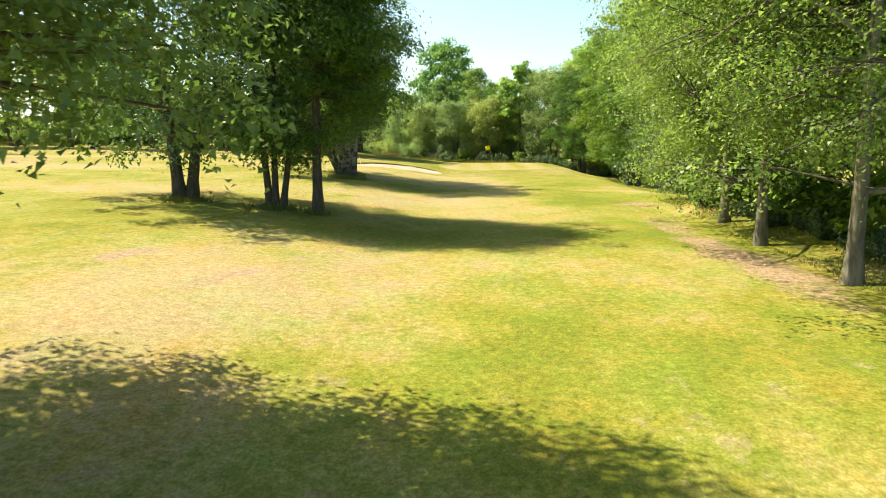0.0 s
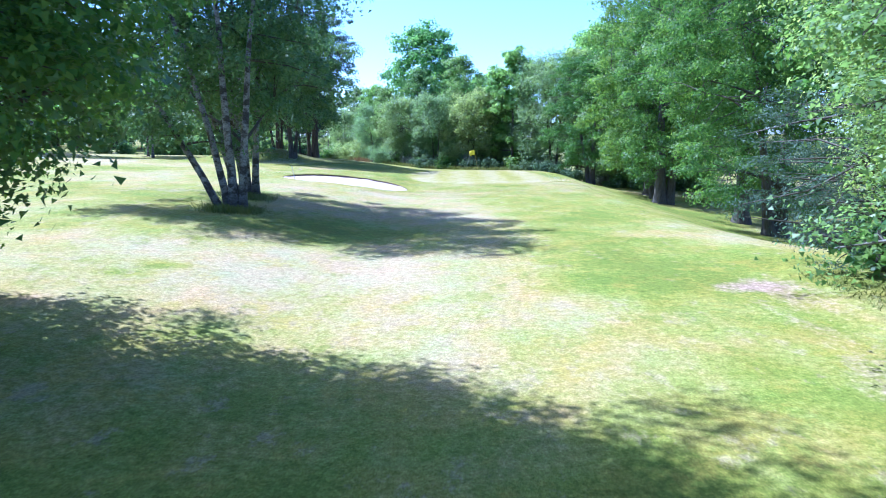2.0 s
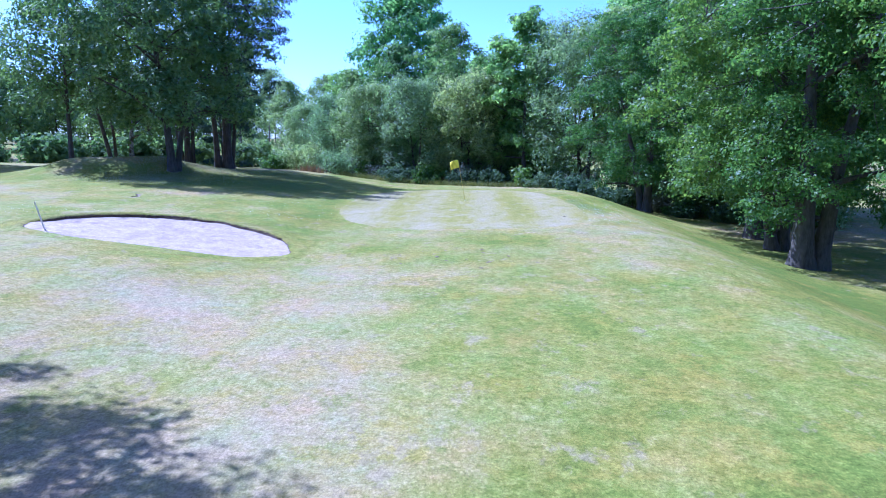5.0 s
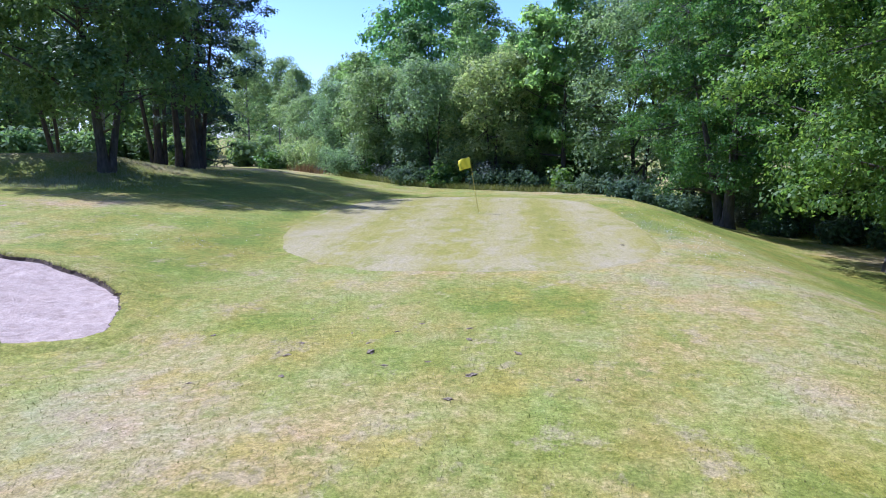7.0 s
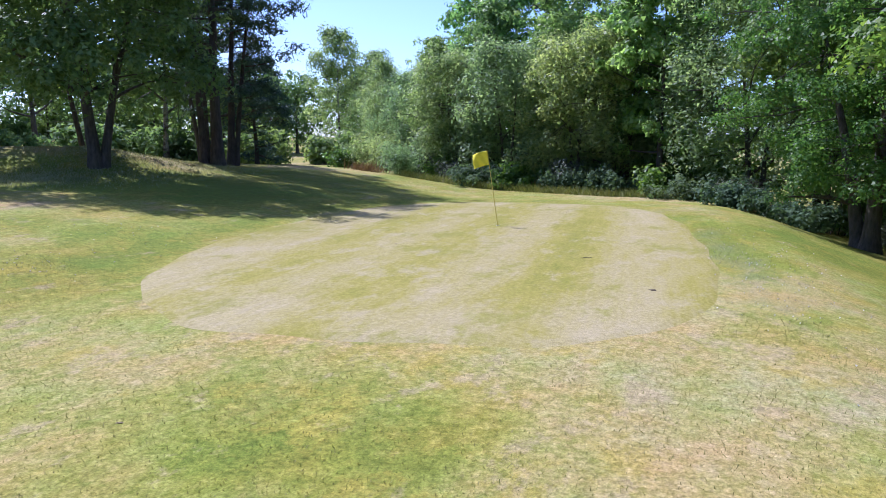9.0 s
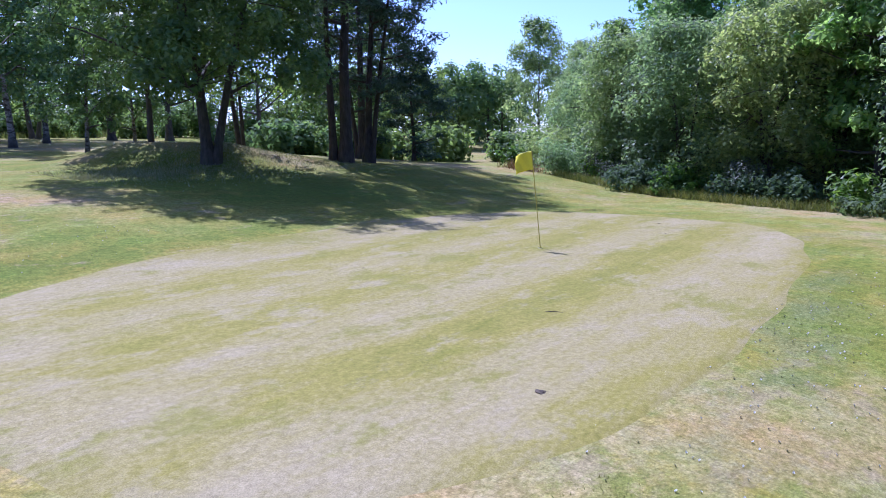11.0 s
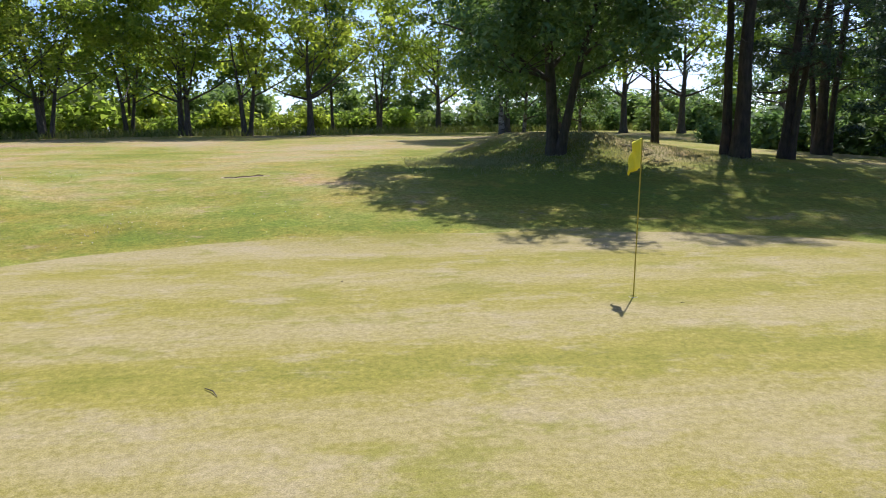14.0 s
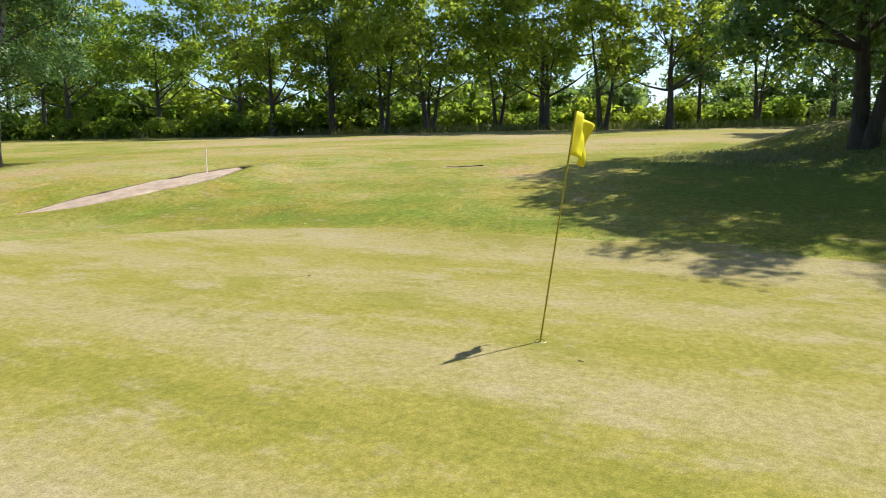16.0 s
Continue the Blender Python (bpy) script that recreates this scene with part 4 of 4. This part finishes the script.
def bush_parts(kind, rad, high, n, seed, leaf=1.0):
    r = np.random.RandomState(seed)
    lines, P = [], []
    for i in range(14):
        az, e = r.uniform(0, 6.28), radians(r.uniform(35, 85))
        d = np.array([math.cos(az) * math.cos(e) * rad / high, math.sin(az) * math.cos(e) * rad / high, math.sin(e)])
        l = curve_line((r.normal(0, rad * 0.25), r.normal(0, rad * 0.25), -0.1), d, high * r.uniform(0.6, 1.0), -0.15, r, 6, 0.12)
        lines.append((l, 0.02 * np.linspace(1, 0.25, 6)))
        P += list(l[1:]) + list((l[1:-1] + l[2:]) / 2)
    P = np.array(P) + r.normal(0, 0.06 * high, (len(P), 3))
    P, N = sprays(P, (0.17 * high + 0.08) * r.uniform(0.6, 1.4, len(P)), n, r, 0.75)
    keep = P[:, 2] > 0.03
    P, N = P[keep], N[keep]
    size = {"bramble": (0.17, 0.12), "gorse": (0.16, 0.05), "willow": (0.19, 0.075), "lime": (0.19, 0.14), "ash": (0.19, 0.15), "far": (0.19, 0.15)}[kind]
    return {"stems": mesh_of("branchwork", *tubes(lines, 3), BARK["oak"], True), "foliage": mesh_of("foliage", *leaves(P, (size[0] * leaf, size[1] * leaf), r, N), LEAF[kind])}


def bush(name, kids, x, y, label, group="", turn=0.0, scale=1.0):
    base = tagged(new(name), label, "bush", group)
    base.matrix_world = pose(x, y, float(height(x, y)), 0, 0, turn) @ Matrix.Scale(scale, 4)
    tagged(part("branchwork", kids["stems"], base), kind="stuff")
    part("foliage", kids["foliage"], base)
    return base


def build_bushes():
    r = random.Random(12)
    g = "undergrowth at the woods' edge"
    bram = bush("bramble_bush", bush_parts("bramble", 1.5, 1.3, 2300, 501, 0.92), 11.8, 86.5, "pale-leaved bramble at the woods' edge", g)
    gorse = bush("gorse_bush", bush_parts("gorse", 1.3, 1.6, 3400, 502), 12.4, 88.6, "brownish gorse bush at the woods' edge", g)
    lush = bush("shrub", bush_parts("lime", 1.3, 1.7, 1600, 503, 1.05), -14.0, 105.5, "bright yellow-green sapling bush at the woods' edge", g)
    wb = bush("sallow_bush", bush_parts("willow", 1.8, 2.6, 3100, 504, 0.93), -6.5, 97.5, "grey-green sallow bush at the woods' edge", g)
    spots = []
    edge = [(-16, 107), (-10, 102.5), (-2.6, 96.0), (3.7, 93.2), (7.8, 91.6), (11.5, 88.0), (15.2, 85.4), (18.6, 81.8), (22.5, 78.5)]
    for (x0, y0), (x1, y1) in zip(edge, edge[1:]):
        n = max(2, int(math.hypot(x1 - x0, y1 - y0) / 1.5))
        for i in range(n):
            f = (i + r.random()) / n
            o = r.uniform(0, 1.8)
            nx, ny = (y0 - y1), (x1 - x0)
            q = o / math.hypot(nx, ny)
            spots.append((x0 + (x1 - x0) * f + nx * q, y0 + (y1 - y0) * f + ny * q))
    for x, y in ((24.5, 79), (23.0, 82), (21.0, 84.5), (18.5, 87), (23.5, 87), (16.8, 89.5), (20.0, 90)):
        again(wb, x, y, r.uniform(0, 360), r.uniform(1.1, 1.6))
    for x, y in spots:
        again(r.choice([bram, bram, gorse, wb, lush] if y > 95 else [bram, bram, gorse, bram, lush]), x, y, r.uniform(0, 360), r.uniform(0.7, 1.25))
    for i in range(22):
        again(bram, 10.7 + abs(r.gauss(0, 0.9)) + 0.05 * i, 8 + i * 1.0, r.uniform(0, 360), r.uniform(0.35, 0.75), "dark leafy bramble under the alders")
    # shrub row added to shade and fill the lit gap under the alders
    for i in range(14):
        again(lush, 12.6 + r.uniform(-0.4, 1.2), 7.5 + i * 1.75, r.uniform(0, 360), r.uniform(0.9, 1.4), "dark leafy shrub under the alders")
    for i in range(16):
        again(lush, -14 + i * 1.9 + r.uniform(-0.6, 0.6), 110.5 - 0.75 * i + r.uniform(-1, 1), r.uniform(0, 360), r.uniform(1.3, 2.0), "tall leafy shrub in the shade of the woods")
    for i in range(9):
        again(lush, 18.5 + i * 0.8 + r.uniform(-0.6, 0.6), 92 - 1.5 * i + r.uniform(-1, 1), r.uniform(0, 360), r.uniform(1.0, 1.6), "tall leafy shrub in the shade of the woods")
    g2 = "scrub along the far western edge"
    # brighter ash leaves put the sun shining through this scrub into its colour
    scrub = bush("scrub_bush", bush_parts("ash", 2.4, 3.6, 950, 505, 2.4), -60, 40, "sunlit scrub behind the tree line", g2)
    dull = bush("scrub_bush", bush_parts("far", 2.4, 3.4, 950, 506, 2.1), -33.0, 100.0, "grey-green scrub behind the mound", g2)
    for i in range(11):
        f = i / 10
        again(dull, -31 + 14 * f + r.uniform(-1, 1), 101.5 + 11 * f + r.uniform(-1, 1), r.uniform(0, 360), r.uniform(0.8, 1.15), "dark scrub closing the view beyond the green")
    for i in range(9):
        again(dull, -21 - i * 2.3 + r.uniform(-1, 1), 99 + r.uniform(-1, 5), r.uniform(0, 360), r.uniform(0.7, 1.1), "scrub behind the mound")
    y = -18.0
    while y < 130:
        x = -50.5 - 0.42 * (y - 28) + r.uniform(-2, 2) if y < 84 else -70 + (y - 84) * 0.35 + r.uniform(-2, 2)
        again(scrub if y < 76 else dull, x, y, r.uniform(0, 360), r.uniform(0.6, 1.2))
        again(scrub if y < 50 else dull, x - r.uniform(6, 16), y + r.uniform(-1, 1), r.uniform(0, 360), r.uniform(1.2, 2.0))
        y += r.uniform(1.6, 3.4)


build_left_trees()
build_right_trees()
build_back_woods()
build_tree_line()
build_bushes()


# ---- flagstick ----
def build_flag():
    x, y = 4.5, 75.6
    z = float(height(x, y)) + 0.017
    base = tagged(new("flagstick"), "leaning golf flagstick with a yellow flag in the hole", "flagstick")
    base.location = (x, y, z)
    top = np.array([-0.35, 0.19, 2.09])
    V, F = tubes([(np.linspace(0, 1, 5)[:, None] * top - [0, 0, 0.0], np.full(5, 0.009))], 10)
    part("pole", mesh_of("pole", V, F, POLE, True), base)
    U, W = np.meshgrid(np.linspace(0, 1, 17), np.linspace(0, 1, 11), indexing="ij")
    U, W = U.ravel(), W.ravel()
    d = np.array([-0.99, 0.10, 0.0])
    s = np.array([0.10, 0.99, 0.0])
    P = top * (1 - 0.19 * (1 - W))[:, None] + d * (0.50 * U * (1 - 0.12 * U))[:, None] + s * (0.055 * np.sin(5.2 * U + 1.3 * W) * U + 0.022 * np.sin(13 * U - 4 * W + 0.6) * U**0.5 + 0.012 * np.sin(9 * W + 6 * U) * U)[:, None] + np.array([0, 0, 1.0]) * (-0.13 * U**1.6)[:, None]
    idx = np.arange(17 * 11).reshape(17, 11)
    Q = np.stack([idx[:-1, :-1], idx[1:, :-1], idx[1:, 1:], idx[:-1, 1:]], -1).reshape(-1, 4)
    fl = part("flag", mesh_of("flag", P, Q, YELLOW, True), base, "yellow cloth flag")
    so = fl.modifiers.new("thickness", "SOLIDIFY")
    so.thickness = 0.003
    cup = tagged(new("hole_cup"), "white-rimmed hole cup in the green", "hole")
    cup.location = (x, y, z)
    bm = bmesh.new()
    bmesh.ops.create_cone(bm, segments=24, radius1=0.062, radius2=0.054, depth=0.012, cap_ends=False)
    part("rim", bm_mesh("rim", bm, WHITE), cup)
    # flat black disc painted as the shade inside the cup
    bm = bmesh.new()
    bmesh.ops.create_circle(bm, segments=24, radius=0.053, cap_ends=True)
    part("hollow", bm_mesh("hollow", bm, BLACK), cup)


def build_stake():
    x, y = -7.65, 58.95
    base = tagged(new("bunker_rake"), "pale wooden rake handle stuck upright by the bunker", "rake")
    base.location = (x, y, float(height(x, y)))
    V, F = tubes([([(0.05, 0.04, -0.1), (0, 0, 0.0), (-0.14, -0.12, 0.8)], [0.024, 0.022, 0.02])], 8)
    part("handle", mesh_of("handle", V, F, PALEWOOD, True), base)


build_flag()
build_stake()


# ---- long grass ----
def blades(spots, high, r, wide=0.02, lean=0.45):
    """Single bent blades on the ground at spots: verts and triangles."""
    n = len(spots)
    az = r.uniform(0, 6.28, n)
    side = np.stack([np.cos(az), np.sin(az), 0 * az], 1)
    h = high * r.uniform(0.45, 1.2, n)
    bend = r.normal(0, lean, (n, 3)) * h[:, None] * [1, 1, 0]
    p = np.stack([spots[:, 0], spots[:, 1], height(spots[:, 0], spots[:, 1]) - 0.01], 1)
    V = np.stack([p - side * wide / 2, p + side * wide / 2, p + bend + np.stack([0 * h, 0 * h, h], 1)], 1).reshape(-1, 3)
    return V, np.arange(3 * n).reshape(n, 3)


def grass_patch(name, label, spots, high, mat, seed, wide=0.02):
    r = np.random.RandomState(seed)
    tagged(new(name, mesh_of(name, *blades(np.asarray(spots), high, r, wide), mat)), label, "grass", kind="stuff")


def round_spots(cx, cy, rad, n, r):
    return np.array([cx, cy]) + r.normal(0, rad * 0.5, (n, 2))


def build_long_grass():
    r = np.random.RandomState(61)
    for x, y, rad, n in ((-9.2, 24.2, 0.8, 900), (-5.6, 23.6, 0.8, 900), (-3.9, 23.0, 0.45, 500), (-5.7, 40.4, 0.95, 2600), (-6.6, 45.3, 0.95, 2200)):
        grass_patch("long_grass", "uncut green grass round a birch foot", round_spots(x, y, rad, n, r), 0.27, BLADE, 70 + n % 7, 0.03)
    m = np.stack([r.normal(-12.6, 1.5, 15000), r.uniform(73.5, 86.5, 15000)], 1)
    grass_patch("mound_grass", "pale uncut grass over the mound's crest", m, 0.085, STRAW, 81, 0.03)
    e = []
    for _ in range(6000):
        y = r.uniform(4, 31)
        x = 9.6 + 0.05 * (y - 15) + abs(r.normal(0, 1.3))
        if float(waves(np.array(x), np.array(y), 2.2, 33)) > -0.1:
            e.append((x, y))
    grass_patch("verge_grass", "rough green grass along the east trees", e, 0.10, BLADE, 82, 0.03)
    w = [(r.uniform(-6, 12.5), 0) for _ in range(6000)]
    w = [(x, 94.6 - 0.42 * (x + 2.6) + abs(r.normal(0, 0.8))) for x, _ in w]
    grass_patch("edge_grass", "rough grass at the woods' foot behind the green", w, 0.4, BLADE, 83, 0.035)
    for name, label, mat, n, seed in (("turf_blades", "short green blades standing out of the mown turf", BLADE, 26000, 85), ("dry_turf_blades", "short dry straw-coloured blades in the turf", DRYTURF, 34000, 86)):
        p = np.stack([r.uniform(-3, 11.5, n), r.uniform(53, 67, n)], 1)
        keep = (green_field(p[:, 0], p[:, 1]) > 1.03) & (bunker_field(p[:, 0], p[:, 1]) > 1.12) & (waves(p[:, 0], p[:, 1], 1.5, seed) > -0.5)
        grass_patch(name, label, p[keep], 0.034, mat, seed, 0.012)
    q = np.stack([r.normal(-8.4, 0.6, 300), r.normal(97.0, 0.5, 300)], 1)
    grass_patch("sorrel", "rusty red seeding sorrel at the woods' edge", q, 0.6, RUST, 87, 0.05)
    f = [(-48.0 - 0.25 * (y - 34) + abs(r.normal(0, 2.5)) - 5, y) for y in r.uniform(5, 110, 9000)]
    grass_patch("field_edge_grass", "tall sunlit grass under the far tree line", f, 0.8, BLADE, 84, 0.12)


# ---- small things on the turf ----
def build_small():
    r = np.random.RandomState(91)

    def clod(name, label, category, x, y, size, mat, group, lift=0.0):
        bm = bmesh.new()
        bmesh.ops.create_icosphere(bm, subdivisions=2, radius=1.0)
        for v in bm.verts:
            n = noise.noise(v.co * 2.6 + Vector((x, y, 0)))
            v.co *= 1 + 0.95 * n + 0.5 * noise.noise(v.co * 7.0 + Vector((y, x, 0)))
            v.co.x *= size
            v.co.y *= size * 0.6
            v.co.z = max(-0.02, v.co.z * size * 0.28)
        ob = tagged(new(name, bm_mesh(name, bm, mat, False)), label, category, group)
        ob.matrix_world = pose(x, y, float(height(x, y)) + lift, 0, 0, r.uniform(0, 360))

    for x, y, k in ((3.87, 58.5, 0.14), (5.89, 58.57, 0.12), (3.4, 59.4, 0.06), (5.15, 59.8, 0.09), (2.95, 57.5, 0.08), (2.6, 58.4, 0.06), (3.75, 58.9, 0.06),
                    (4.15, 58.0, 0.07), (5.1, 56.9, 0.11), (5.3, 57.7, 0.12), (4.7, 58.2, 0.07), (4.4, 59.93, 0.07), (5.18, 59.22, 0.11), (3.47, 60.24, 0.05),
                    (2.57, 60.2, 0.06), (2.8, 58.85, 0.08), (1.27, 59.29, 0.07), (4.17, 61.3, 0.05), (4.07, 59.48, 0.06), (2.75, 58.29, 0.09), (1.9, 57.2, 0.06), (6.6, 57.6, 0.07)):
        clod("divot", "torn divot of dark turf and soil", "divot", x, y, k * 0.6, CLOD, "divots short of the green")
    for x, y, k in ((8.7, 68.03, 0.075), (5.2, 81.0, 0.05), (6.0, 79.2, 0.045), (4.9, 76.1, 0.03), (2.9, 71.7, 0.035)):
        clod("fallen_leaf", "curled dark dead leaf lying on the green", "leaf", x, y, k, DEADLEAF, "leaves on the green", 0.014)
    V, F = tubes([([(-0.12, 0, 0.03), (0, 0.01, 0.035), (0.13, -0.02, 0.025)], [0.004, 0.006, 0.003])], 6)
    t = tagged(new("twig", mesh_of("twig", V, F, BARK["oak"], True)), "short dry twig lying on the green", "twig")
    t.matrix_world = pose(7.38, 70.77, float(height(7.38, 70.77)), 0, 0, 40)
    # low eroded turf edge west of the green, bare soil at its foot
    P, Q = [], []
    n = 34
    for i in range(n):
        f = i / (n - 1)
        x, y = -9.5 + 0.18 * math.sin(6 * f) + 0.05 * math.sin(23 * f), 67.5 + 1.5 * f
        h = 0.045 * math.sin(math.pi * f) ** 0.6 * (0.75 + 0.25 * math.sin(19 * f))
        w = 0.10 + 0.16 * math.sin(math.pi * f) * (0.6 + 0.4 * math.sin(11 * f))
        for dx, dz in ((w + 0.08, -0.012), (w, 0.010), (0.03, 0.012), (0.05, h * 0.7), (0.0, h), (-0.22, h * 0.8), (-0.75, -0.012)):
            P.append((x + dx, y, float(height(x + dx, y)) + dz))
        if i:
            for c in range(6):
                o = (i - 1) * 7 + c
                Q.append((o, o + 7, o + 8, o + 1))
    me = mesh_of("soil_bank", P, Q, REDSOIL, True)
    me.materials.append(TURF)
    me.materials.append(SOIL)
    # the narrow face takes dark soil, which also stands in for its shadow line
    for p in me.polygons:
        p.material_index = (0, 0, 2, 1, 1, 1)[p.index % 6]
    for name, v in (("dry", 0.35), ("bare", 0.15), ("weed", -0.25)):
        me.attributes.new(name, "FLOAT", "POINT").data.foreach_set("value", np.full(len(P), v, np.float32))
    tagged(new("soil_bank", me), "low eroded bank of reddish bare soil in the turf", "bank")


def build_daisies():
    r = np.random.RandomState(95)
    # the first group is clover flowers among the weeds, the rest daisies
    spots = np.concatenate([np.array(c) + r.normal(0, 1, (n, 2)) * w for c, w, n in (((10.7, 71.5), (0.6, 3.0), 260), ((-2.6, 66.6), (0.7, 0.5), 60), ((-9.2, 62.0), (1.2, 0.9), 70), ((-3.2, 70.0), (1.0, 0.8), 30))])
    ring = np.linspace(0, 2 * np.pi, 6, endpoint=False)
    V, F = [], []
    for i, (x, y) in enumerate(spots):
        z = float(height(x, y)) - float(bunker_drop(x, y)) + 0.016
        k = r.uniform(0.007, 0.012)
        V += [(x + k * math.cos(a), y + k * math.sin(a), z + 0.006 * math.sin(a + i)) for a in ring] + [(x, y, z - 0.02)]
        F += [(i * 7 + j, i * 7 + (j + 1) % 6, i * 7 + 6) for j in range(6)]
    tagged(new("daisies", mesh_of("daisies", V, F, WHITE)), "small white daisies and clover flowers in the mown turf", "flowers", kind="stuff")


build_bunker()
build_long_grass()
build_small()
build_daisies()
